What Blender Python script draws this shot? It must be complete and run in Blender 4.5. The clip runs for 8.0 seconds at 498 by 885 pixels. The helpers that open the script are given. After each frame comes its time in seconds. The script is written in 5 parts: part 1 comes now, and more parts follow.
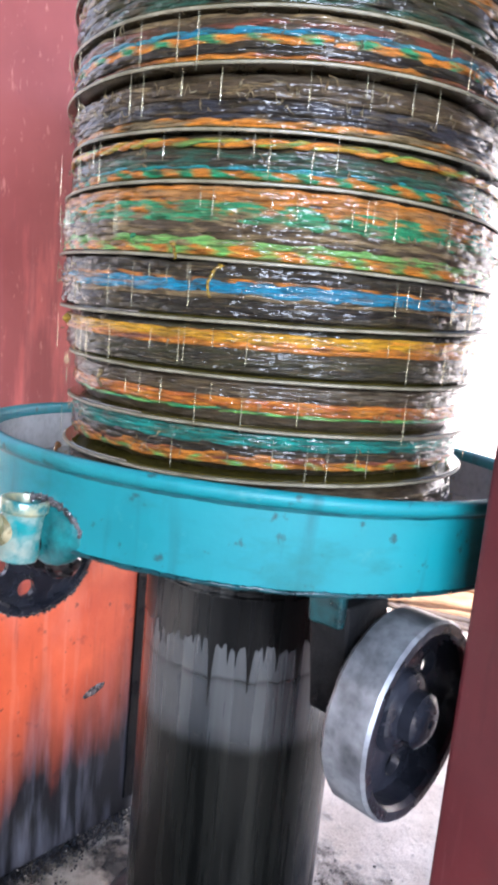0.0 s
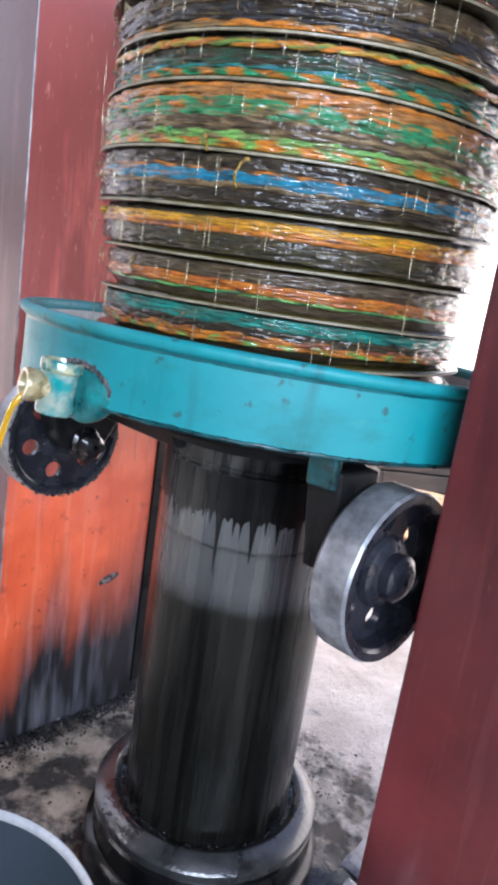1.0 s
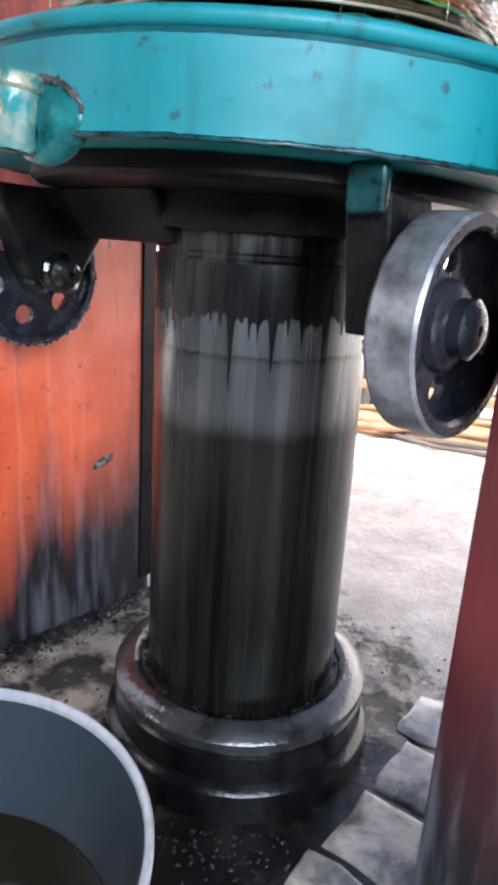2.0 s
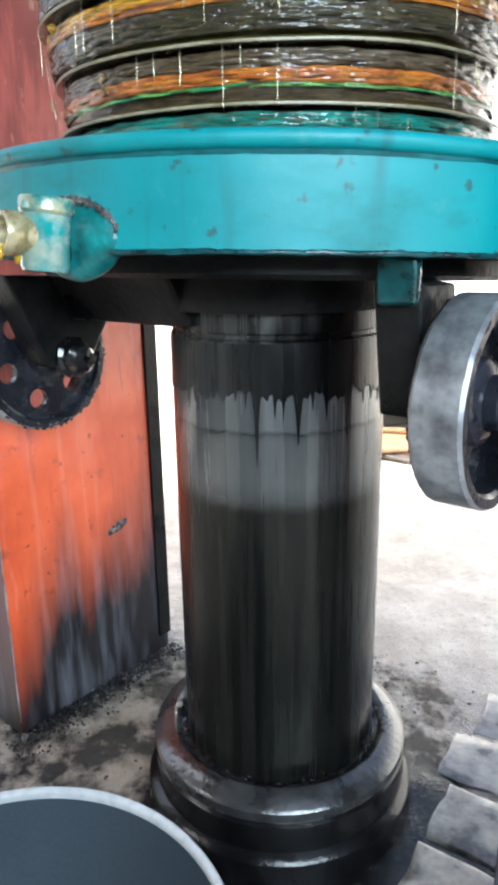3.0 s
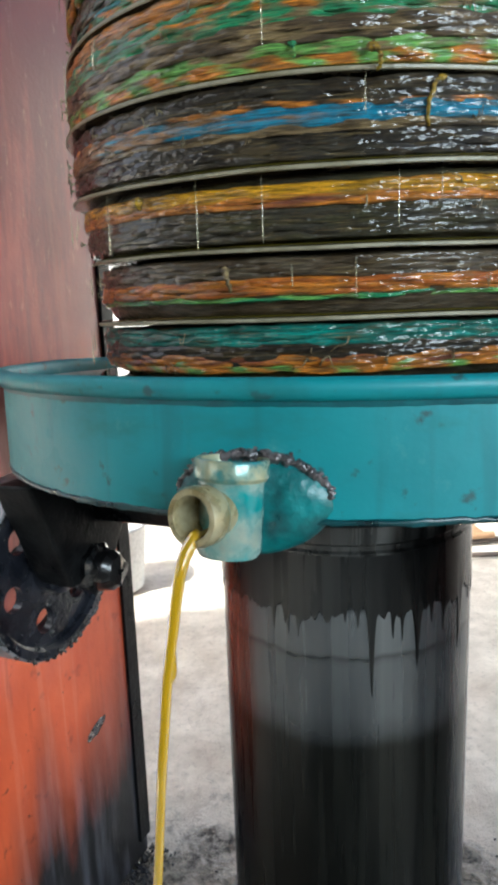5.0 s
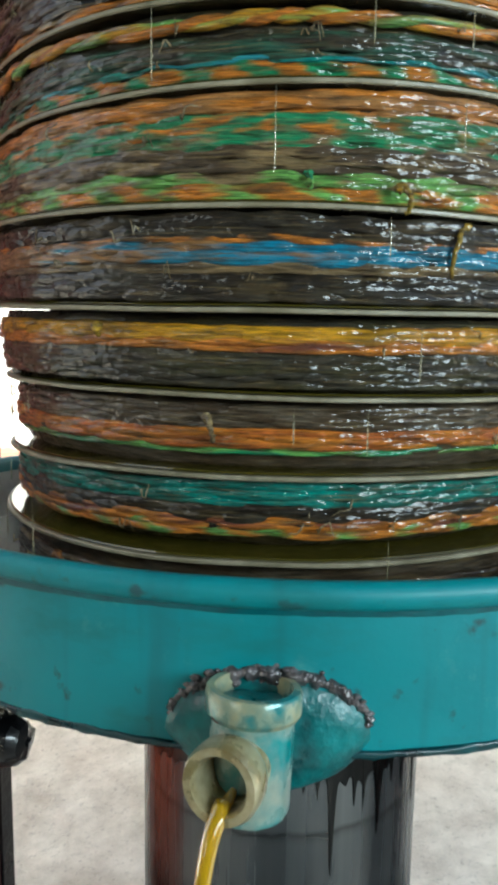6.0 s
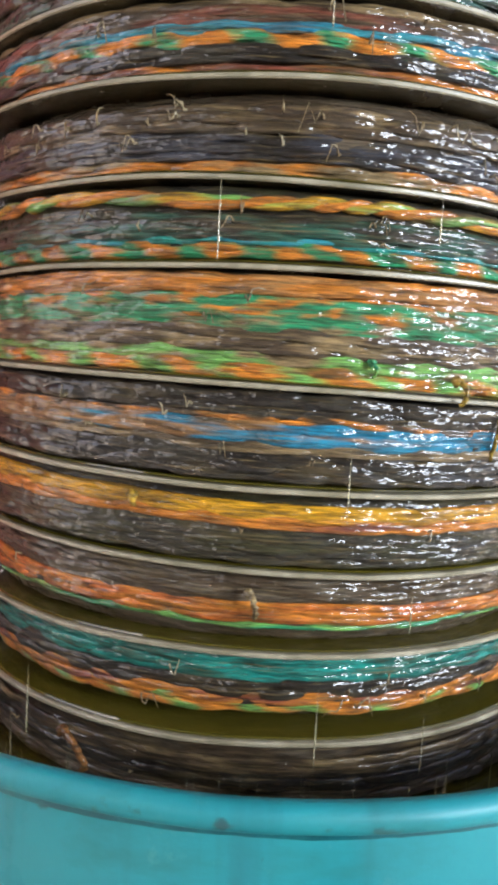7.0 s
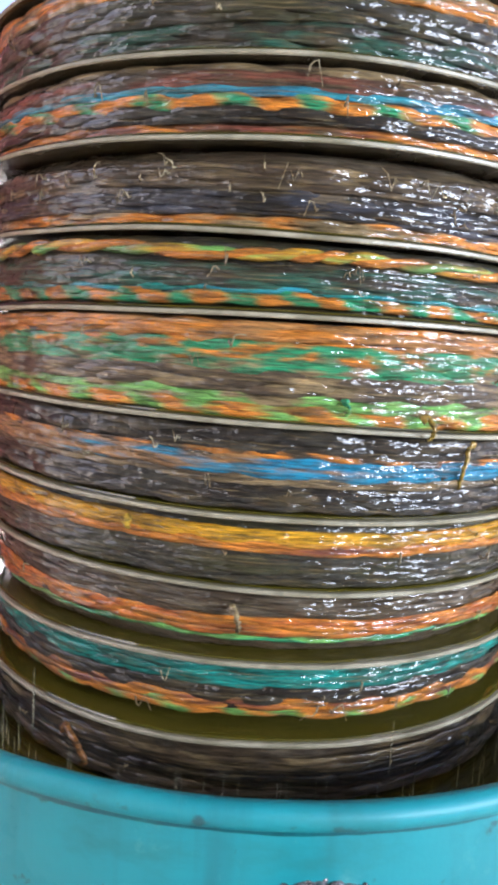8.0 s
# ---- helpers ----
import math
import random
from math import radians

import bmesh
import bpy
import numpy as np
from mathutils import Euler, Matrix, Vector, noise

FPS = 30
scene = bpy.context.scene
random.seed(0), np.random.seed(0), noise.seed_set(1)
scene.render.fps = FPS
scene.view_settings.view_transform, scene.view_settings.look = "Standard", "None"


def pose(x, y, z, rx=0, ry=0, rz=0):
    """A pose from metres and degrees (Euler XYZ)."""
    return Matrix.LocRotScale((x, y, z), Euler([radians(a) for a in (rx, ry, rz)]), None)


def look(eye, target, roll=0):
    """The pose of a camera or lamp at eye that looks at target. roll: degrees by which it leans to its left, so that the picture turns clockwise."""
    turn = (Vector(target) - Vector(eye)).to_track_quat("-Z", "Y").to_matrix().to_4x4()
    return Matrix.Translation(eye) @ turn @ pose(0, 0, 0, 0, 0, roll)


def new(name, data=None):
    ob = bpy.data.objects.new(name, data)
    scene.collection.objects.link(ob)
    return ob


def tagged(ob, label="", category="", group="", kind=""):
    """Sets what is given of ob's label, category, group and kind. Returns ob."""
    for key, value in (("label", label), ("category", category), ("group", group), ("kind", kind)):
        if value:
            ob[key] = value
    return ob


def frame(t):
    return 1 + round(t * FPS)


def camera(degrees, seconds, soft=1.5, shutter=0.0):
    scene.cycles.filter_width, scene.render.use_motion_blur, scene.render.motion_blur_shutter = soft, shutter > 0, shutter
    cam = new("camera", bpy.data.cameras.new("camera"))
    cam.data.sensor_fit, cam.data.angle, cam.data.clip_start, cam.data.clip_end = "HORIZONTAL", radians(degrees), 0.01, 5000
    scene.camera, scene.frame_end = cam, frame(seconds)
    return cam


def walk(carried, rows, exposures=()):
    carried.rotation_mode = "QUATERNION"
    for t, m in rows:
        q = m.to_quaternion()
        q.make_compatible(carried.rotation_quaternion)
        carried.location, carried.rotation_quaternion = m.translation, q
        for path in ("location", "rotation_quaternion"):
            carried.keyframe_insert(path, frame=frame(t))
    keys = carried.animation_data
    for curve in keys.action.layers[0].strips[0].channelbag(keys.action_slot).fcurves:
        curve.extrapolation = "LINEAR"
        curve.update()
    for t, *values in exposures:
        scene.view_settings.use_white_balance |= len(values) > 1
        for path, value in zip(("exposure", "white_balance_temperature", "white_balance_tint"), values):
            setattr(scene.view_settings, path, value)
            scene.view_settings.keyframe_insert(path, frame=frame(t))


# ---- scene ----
# the clip brightens, darkens and cools a little on its way: seconds, stops, kelvin, tint
EXPO = [(0.0, 1.92, 5850, 19), (0.5, 1.53, 5800, 18), (1.0, 1.67, 5850, 17), (1.5, 1.6, 5900, 14), (2.0, 1.63, 5950, 15), (3.5, 1.84, 5900, 0), (4.0, 1.62, 5850, 0), (4.5, 1.26, 6050, 5),
        (6.0, 1.14, 6100, -3), (6.5, 1.52, 6400, 8), (7.0, 2.1, 6350, 14), (7.5, 2.2, 6250, 13), (8.0, 2.2, 5950, 17)]
# camera: seconds, eye in metres, yaw, pitch, roll
cam = camera(39.76, 8.0, soft=3.8, shutter=0.15)
ROWS = [
    (0.0, -0.0094, -0.7823, 0.8718, 1.20, -9.63, -5.22),
    (0.5, -0.0174, -0.8464, 0.8614, 2.49, -13.80, -4.67),
    (1.0, 0.0053, -0.8637, 0.8196, 3.34, -13.76, -8.39),
    (1.5, -0.0186, -0.8040, 0.6946, -0.52, -12.10, -4.18),
    (2.0, -0.0185, -0.7770, 0.6277, 0.13, -17.23, -3.41),
    (2.2, -0.0193, -0.7802, 0.6225, 1.23, -17.97, -2.02),
    (3.3, -0.1006, -0.7501, 0.7145, -4.52, -15.08, 1.04),
    (3.5, -0.1147, -0.7339, 0.7271, -4.99, -14.74, 0.34),
    (4.0, -0.1485, -0.6669, 0.7473, -8.71, -12.73, 0.25),
    (4.5, -0.2130, -0.6111, 0.7768, -11.45, -11.47, -0.99),
    (4.7, -0.2493, -0.6009, 0.7832, -14.05, -11.73, -0.09),
    (5.8, -0.3172, -0.4881, 0.8419, -30.28, -8.27, 2.12),
    (6.0, -0.3264, -0.4695, 0.8537, -31.59, -7.72, -0.89),
    (6.5, -0.3683, -0.4294, 0.8977, -37.55, -4.97, -1.82),
    (7.0, -0.3927, -0.3946, 0.9254, -43.05, -5.18, -3.37),
    (7.5, -0.3800, -0.3932, 0.9392, -42.27, -5.45, -2.88),
    (8.0, -0.3993, -0.4254, 0.9569, -41.54, -7.07, -3.64),
]
walk(cam, [(t, pose(x, y, z, 90 + pitch, roll, yaw)) for t, x, y, z, yaw, pitch, roll in ROWS], exposures=EXPO)

# ---- light: open shed, hazy daylight, two added lamps for unseen openings ----
world = bpy.data.worlds.new("world")
scene.world = world
world.use_nodes = True
wn = world.node_tree
sky = wn.nodes.new("ShaderNodeTexSky")
sky.sky_type = "NISHITA"
sky.sun_disc = False
sky.sun_elevation = radians(51)
sky.sun_rotation = radians(249)
sky.air_density, sky.dust_density = 0.8, 8.0
wn.links.new(sky.outputs[0], wn.nodes["Background"].inputs[0])
wn.nodes["Background"].inputs[1].default_value = 0.15
sun_data = bpy.data.lights.new("sun", "SUN")
sun_data.energy, sun_data.angle, sun_data.color = 4.0, radians(1.0), (1.0, 0.96, 0.9)
sun = new("sun", sun_data)
sun.matrix_world = look((-6, -2.3, 8), (0, 0, 0))


def opening_light(name, where, towards, width, height, watts):
    """An added area lamp that stands in for sky light at an unseen opening."""
    data = bpy.data.lights.new(name, "AREA")
    data.shape, data.size, data.size_y, data.energy, data.color = "RECTANGLE", width, height, watts, (0.83, 0.925, 1.0)
    new(name, data).matrix_world = look(where, towards)


opening_light("south_window_light", (0.50, -2.62, 1.45), (0.50, 0, 1.45), 1.75, 0.75, 37)
opening_light("west_window_light", (-2.42, -0.90, 1.40), (0, -0.90, 1.40), 1.2, 0.6, 0.8)

PI = math.pi
PRESS = pose(0, 0, 0, 0, 0, -42.3)  # the press stands turned: its x runs from column to column


# ---- materials ----
class Nodes:
    """A small builder of node materials."""

    def __init__(self, name):
        self.mat = bpy.data.materials.new(name)
        self.mat.use_nodes = True
        self.nt = self.mat.node_tree
        self.out = self.nt.nodes["Material Output"]
        self.b = self.nt.nodes["Principled BSDF"]

    def add(self, kind, **vals):
        n = self.nt.nodes.new(kind)
        for k, v in vals.items():
            n.inputs[k].default_value = v
        return n

    def link(self, a, b):
        self.nt.links.new(a, b)

    def coords(self, scale=(1, 1, 1)):
        t = self.add("ShaderNodeTexCoord")
        m = self.add("ShaderNodeMapping")
        m.inputs["Scale"].default_value = scale
        self.link(t.outputs["Object"], m.inputs["Vector"])
        return m.outputs["Vector"]

    def math(self, op, a, b=0.0, c=0.0):
        n = self.add("ShaderNodeMath")
        n.operation = op
        for i, v in enumerate((a, b, c)):
            if isinstance(v, (int, float)):
                n.inputs[i].default_value = v
            else:
                self.link(v, n.inputs[i])
        return n.outputs[0]

    def round_coords(self, scale=(1, 1, 1), radius=0.22):
        """Coordinates unrolled round the z axis: arc length, distance from the axis, height."""
        t = self.add("ShaderNodeTexCoord")
        s = self.add("ShaderNodeSeparateXYZ")
        self.link(t.outputs["Object"], s.inputs[0])
        ang = self.math("ARCTAN2", s.outputs[0], self.math("MULTIPLY", s.outputs[1], -1.0))
        u = self.math("MULTIPLY", ang, radius * scale[0])
        v = self.math("MULTIPLY", s.outputs[2], scale[2])
        c = self.add("ShaderNodeCombineXYZ")
        self.link(u, c.inputs[0])
        self.link(v, c.inputs[2])
        return c.outputs[0], u

    def noise(self, vec, scale, detail=4.0, rough=0.55):
        n = self.add("ShaderNodeTexNoise", Scale=scale, Detail=detail, Roughness=rough)
        self.link(vec, n.inputs["Vector"])
        return n.outputs["Fac"]

    def ramp(self, fac, *stops):
        n = self.add("ShaderNodeValToRGB")
        el = n.color_ramp.elements
        while len(el) < len(stops):
            el.new(0.5)
        for e, (p, c) in zip(el, stops):
            e.position = p
            e.color = (c, c, c, 1) if isinstance(c, (int, float)) else (*c, 1)
        self.link(fac, n.inputs[0])
        return n.outputs[0]

    def mix(self, fac, a, b):
        n = self.add("ShaderNodeMix")
        n.data_type = "RGBA"
        if isinstance(fac, (int, float)):
            n.inputs[0].default_value = fac
        else:
            self.link(fac, n.inputs[0])
        for i, v in ((6, a), (7, b)):
            if isinstance(v, tuple):
                n.inputs[i].default_value = (*v, 1)
            else:
                self.link(v, n.inputs[i])
        return n.outputs[2]

    def bump(self, fac, strength=0.3, dist=0.002, coat=True):
        n = self.add("ShaderNodeBump", Strength=strength, Distance=dist)
        self.link(fac, n.inputs["Height"])
        self.link(n.outputs[0], self.b.inputs["Normal"])
        if coat:
            self.link(n.outputs[0], self.b.inputs["Coat Normal"])

    def done(self, color=None, rough=None, metal=0.0, coat=0.0, spec=0.5, coat_ior=1.5, coat_rough=0.06):
        if color is not None:
            if isinstance(color, tuple):
                self.b.inputs["Base Color"].default_value = (*color, 1)
            else:
                self.link(color, self.b.inputs["Base Color"])
        if rough is not None:
            if isinstance(rough, (int, float)):
                self.b.inputs["Roughness"].default_value = rough
            else:
                self.link(rough, self.b.inputs["Roughness"])
        self.b.inputs["Metallic"].default_value = metal
        self.b.inputs["Coat Weight"].default_value = coat
        if isinstance(coat_rough, (int, float)):
            self.b.inputs["Coat Roughness"].default_value = coat_rough
        else:
            self.link(coat_rough, self.b.inputs["Coat Roughness"])
        self.b.inputs["Coat IOR"].default_value = coat_ior
        self.b.inputs["Specular IOR Level"].default_value = spec
        return self.mat


def two_tone(name, a, b, scale=8, rough=(0.4, 0.7), metal=0.0, bump=0.2, dist=0.001, stretch=(1, 1, 1), coat=0.0, fine=120, spec=0.5):
    """Two colours in blotches with a fine grain over them."""
    m = Nodes(name)
    v = m.coords(stretch)
    n1, n2 = m.noise(v, scale), m.noise(v, fine, 3)
    col = m.mix(m.ramp(n1, (0.35, 0.0), (0.65, 1.0)), a, b)
    col = m.mix(m.ramp(n2, (0.45, 0.0), (0.8, 0.45)), col, tuple(c * 0.45 for c in a))
    m.bump(n2, bump, dist)
    return m.done(col, m.ramp(n1, (0.3, rough[0]), (0.7, rough[1])), metal, coat, spec)


def column_paint(name, a, b, chalk, worn, dull, reach=0.0):
    """Red paint, streaked and chalky, upper shade coloured in, oily grime near the foot."""
    m = Nodes(name)
    v = m.coords((1, 1, 1))
    streak = m.noise(m.coords((60, 60, 3.0)), 1.0, 5)
    blot = m.noise(v, 5.0, 5)
    fine = m.noise(v, 160, 3)
    base = m.mix(m.ramp(blot, (0.35, 0.0), (0.68, 1.0)), a, b)
    base = m.mix(m.ramp(streak, (0.56, 0.0), (0.80, worn * 0.6)), base, chalk)
    base = m.mix(m.ramp(m.noise(v, 26, 4), (0.62, 0.0), (0.7, 0.5)), base, (0.20, 0.03, 0.02))
    base = m.mix(m.ramp(m.noise(m.coords((75, 75, 11)), 1.0, 4), (0.62, 0.0), (0.76, worn * 0.6)), base, tuple(min(1, c * 1.15) for c in chalk))
    base = m.mix(m.ramp(m.noise(m.coords((70, 70, 9)), 1.0, 5), (0.58, 0.0), (0.76, 0.3)), base, tuple(c * 0.45 for c in a))
    base = m.mix(m.ramp(m.noise(m.coords((11, 11, 5)), 1.0, 4, 0.6), (0.5, 0.0), (0.68, 0.38)), base, tuple(min(1, 0.55 * c + 0.45 * d) for c, d in zip(b, chalk)))
    base = m.mix(m.ramp(m.noise(v, 75, 4), (0.66, 0.0), (0.72, 0.7)), base, (0.07, 0.022, 0.018))
    sep = m.add("ShaderNodeSeparateXYZ")
    t = m.add("ShaderNodeTexCoord")
    m.link(t.outputs["Object"], sep.inputs[0])
    # duller tone higher up: the weaker light there is put into the colour
    old = m.math("ADD", sep.outputs[2], m.math("MULTIPLY", m.noise(m.coords((9, 9, 2.5)), 1.0, 5), 0.7))
    old = m.math("ADD", old, m.math("MULTIPLY", sep.outputs[1], -1.1))
    base = m.mix(m.ramp(old, (0.85, 0.0), (1.25, 0.8)), base, m.mix(m.ramp(blot, (0.4, 0.0), (0.65, 1.0)), dull, tuple(c * 1.5 for c in dull)))
    mauve = m.ramp(m.math("ADD", m.noise(m.coords((34, 34, 5)), 1.0, 5, 0.62), m.math("MULTIPLY", m.math("SUBTRACT", old, 1.0), 0.5)), (0.50, 0.0), (0.66, 0.6))
    base = m.mix(mauve, base, tuple(c * 0.45 for c in dull))
    specks = m.math("MULTIPLY", m.ramp(m.noise(m.coords((120, 120, 42)), 1.0, 4, 0.65), (0.62, 0.0), (0.72, 0.28)), m.ramp(old, (0.85, 0.0), (1.1, 1.0)))
    base = m.mix(specks, base, tuple(min(1, c * 1.5) for c in chalk))
    h = m.math("ADD", sep.outputs[2], m.math("MULTIPLY", m.noise(m.coords((14, 14, 1.5)), 1.0, 4), -0.38))
    h = m.math("ADD", h, m.math("MULTIPLY", sep.outputs[1], -0.45))
    grime = m.ramp(m.math("ADD", h, 0.3 - reach), (0.22, 1.0), (0.43, 0.0))
    grime_col = m.mix(m.ramp(m.noise(m.coords((50, 50, 6)), 1.0, 4), (0.45, 0.0), (0.7, 1.0)), (0.012, 0.012, 0.014), (0.10, 0.10, 0.12))
    base = m.mix(grime, base, grime_col)
    m.bump(m.math("ADD", m.math("MULTIPLY", fine, 0.7), m.math("MULTIPLY", streak, 0.35)), 0.3, 0.0012)
    return m.done(base, m.ramp(blot, (0.3, 0.28), (0.7, 0.5)), coat=0.2, coat_rough=m.ramp(streak, (0.4, 0.10), (0.65, 0.3)))


def teal_paint():
    m = Nodes("teal_paint")
    v = m.coords((1, 1, 1))
    blot = m.noise(v, 9, 5)
    fine = m.noise(v, 90, 4)
    rc, _ = m.round_coords((1, 1, 1), 0.3)
    mp = m.add("ShaderNodeMapping")
    mp.inputs["Scale"].default_value = (40, 1, 4)
    m.link(rc, mp.inputs["Vector"])
    run = m.noise(mp.outputs[0], 1.0, 3)
    col = m.mix(m.ramp(blot, (0.3, 0.0), (0.7, 1.0)), (0.0025, 0.185, 0.205), (0.0035, 0.245, 0.268))
    col = m.mix(m.ramp(run, (0.56, 0.0), (0.76, 0.6)), col, (0.005, 0.10, 0.115))
    col = m.mix(m.ramp(m.noise(v, 55, 5), (0.62, 0.0), (0.69, 0.8)), col, (0.018, 0.045, 0.045))
    smear = m.noise(m.coords((13, 13, 30)), 1.0, 5, 0.62)
    col = m.mix(m.ramp(smear, (0.52, 0.0), (0.70, 0.62)), col, (0.006, 0.135, 0.130))
    col = m.mix(m.ramp(m.noise(v, 21, 6, 0.7), (0.60, 0.0), (0.70, 0.5)), col, (0.10, 0.30, 0.27))
    m.bump(m.math("ADD", m.math("ADD", fine, m.math("MULTIPLY", smear, 1.2)), m.math("MULTIPLY", run, 0.6)), 0.2, 0.0014)
    return m.done(col, m.ramp(smear, (0.35, 0.48), (0.65, 0.66)), coat=0.12, coat_rough=m.ramp(blot, (0.35, 0.24), (0.65, 0.42)))


def fibre_mat(name, a, b, length=0.05, share=0.5, lean=0.0, dash=0.0):
    """Oily plastic or plant fibre that changes between two colours along its run, with drawn-out dirt.
    dash: the length of one turn of the weave, where the second colour comes up in regular stitches."""
    m = Nodes(name)
    rc, u = m.round_coords()

    def stretch(sx, sz):
        mp = m.add("ShaderNodeMapping")
        mp.inputs["Scale"].default_value = (sx, 1, sz)
        m.link(rc, mp.inputs["Vector"])
        return mp.outputs[0]

    along = m.noise(stretch(1.0 / length, 150), 1.0, 2)
    if dash:
        sep = m.add("ShaderNodeSeparateXYZ")
        m.link(rc, sep.inputs[0])
        turn = m.math("MULTIPLY", m.math("ADD", u, m.math("MULTIPLY", sep.outputs[2], 1.3)), 2 * PI / dash)
        turn = m.math("ADD", turn, m.math("MULTIPLY", m.noise(stretch(14, 190), 1.0, 2), 6.5))
        along = m.math("ADD", m.math("MULTIPLY", m.math("SINE", turn), 0.10), m.math("ADD", m.math("MULTIPLY", along, 0.4), 0.3))
    if lean:
        along = m.math("ADD", along, m.math("MULTIPLY", u, lean))
    grain = m.noise(stretch(45, 1500), 1.3, 3)
    along = m.math("ADD", along, m.math("MULTIPLY", m.math("SUBTRACT", grain, 0.5), 0.16))
    col = m.mix(m.ramp(along, (share - 0.06, 0.0), (share + 0.06, 1.0)), a, b)
    # single filaments, paler and darker than the rest
    pale = m.add("ShaderNodeMix")
    pale.data_type, pale.blend_type = "RGBA", "MULTIPLY"
    pale.inputs[0].default_value = 1.0
    m.link(col, pale.inputs[6])
    m.link(m.ramp(grain, (0.34, (0.35, 0.33, 0.30)), (0.52, (1.0, 1.0, 1.0)), (0.70, (1.45, 1.38, 1.25))), pale.inputs[7])
    col = pale.outputs[2]
    dirt = m.noise(stretch(38, 420), 1.0, 5, 0.65)
    col = m.mix(m.ramp(dirt, (0.47, 0.0), (0.66, 0.85)), col, (0.014, 0.0105, 0.005))
    silt = m.noise(stretch(18, 120), 1.0, 4, 0.65)
    col = m.mix(m.ramp(silt, (0.53, 0.0), (0.68, 0.6)), col, (0.115, 0.078, 0.030))
    lint = m.noise(stretch(26, 900), 1.0, 3)
    col = m.mix(m.ramp(lint, (0.58, 0.0), (0.68, 0.65)), col, (0.28, 0.20, 0.085))
    husk = m.noise(stretch(75, 1300), 1.0, 4, 0.7)
    col = m.mix(m.ramp(husk, (0.57, 0.0), (0.66, 0.6)), col, (0.20, 0.115, 0.045))
    col = m.mix(m.ramp(husk, (0.34, 0.7), (0.42, 0.0)), col, (0.010, 0.008, 0.005))
    hairs = m.noise(stretch(90, 2200), 1.0, 2)
    m.bump(m.math("ADD", m.math("ADD", dirt, m.math("MULTIPLY", grain, 0.6)), m.math("MULTIPLY", hairs, 0.5)), 1.0, 0.0022, False)
    # the film of oil that runs over the yarns, in beads and short ripples
    drops = m.math("ADD", m.noise(stretch(150, 300), 1.0, 1.5), m.math("MULTIPLY", m.noise(stretch(40, 60), 1.0, 1), 1.2))
    film = m.add("ShaderNodeBump", Strength=1.0, Distance=0.0017)
    m.link(drops, film.inputs["Height"])
    m.link(film.outputs[0], m.b.inputs["Coat Normal"])
    info = m.add("ShaderNodeObjectInfo")
    col = m.mix(m.math("MULTIPLY", info.outputs["Random"], 0.25), col, (0.045, 0.033, 0.016))
    return m.done(col, 0.45, coat=0.85, coat_ior=1.5, spec=0.15, coat_rough=m.ramp(silt, (0.4, 0.06), (0.65, 0.20)))


def ram_steel():
    """Ram steel under an oil film, a pale reflection coloured in below the collar."""
    m = Nodes("ram_steel")
    v = m.coords((70, 70, 2.2))
    s = m.noise(v, 1.0, 5)
    t = m.add("ShaderNodeTexCoord")
    sep = m.add("ShaderNodeSeparateXYZ")
    m.link(t.outputs["Object"], sep.inputs[0])
    h = m.math("ADD", sep.outputs[2], m.math("MULTIPLY", m.math("SUBTRACT", m.noise(m.coords((25, 25, 3)), 1.0, 3), 0.25), 0.016))
    film = m.mix(m.ramp(s, (0.35, 0.0), (0.7, 1.0)), (0.012, 0.0125, 0.011), (0.038, 0.038, 0.032))
    pale_sheen = m.mix(m.ramp(s, (0.3, 0.0), (0.7, 1.0)), (0.11, 0.118, 0.123), (0.21, 0.22, 0.222))
    upper = m.mix(m.ramp(s, (0.3, 0.0), (0.7, 1.0)), (0.065, 0.065, 0.061), (0.125, 0.125, 0.118))
    col = m.mix(m.ramp(h, (0.428, 0.0), (0.442, 0.5), (0.458, 0.78), (0.507, 0.82), (0.510, 0.35), (0.5125, 0.35), (0.515, 0.95)), film, pale_sheen)
    col = m.mix(m.ramp(h, (0.562, 0.0), (0.572, 1.0)), col, upper)
    tar = m.math("ADD", m.math("MULTIPLY", m.math("SUBTRACT", 0.628, sep.outputs[2]), 9.0), m.noise(m.coords((60, 60, 5)), 1.0, 5))
    tar = m.math("ADD", tar, m.math("MULTIPLY", sep.outputs[0], 4.0))
    tar = m.math("MULTIPLY", m.ramp(tar, (0.45, 0.0), (0.80, 1.0)), m.ramp(sep.outputs[2], (0.549, 0.0), (0.552, 1.0)))
    col = m.mix(tar, col, (0.007, 0.0068, 0.0065))
    m.bump(s, 0.12, 0.0006)
    return m.done(col, m.ramp(s, (0.3, 0.20), (0.75, 0.36)), metal=0.7)


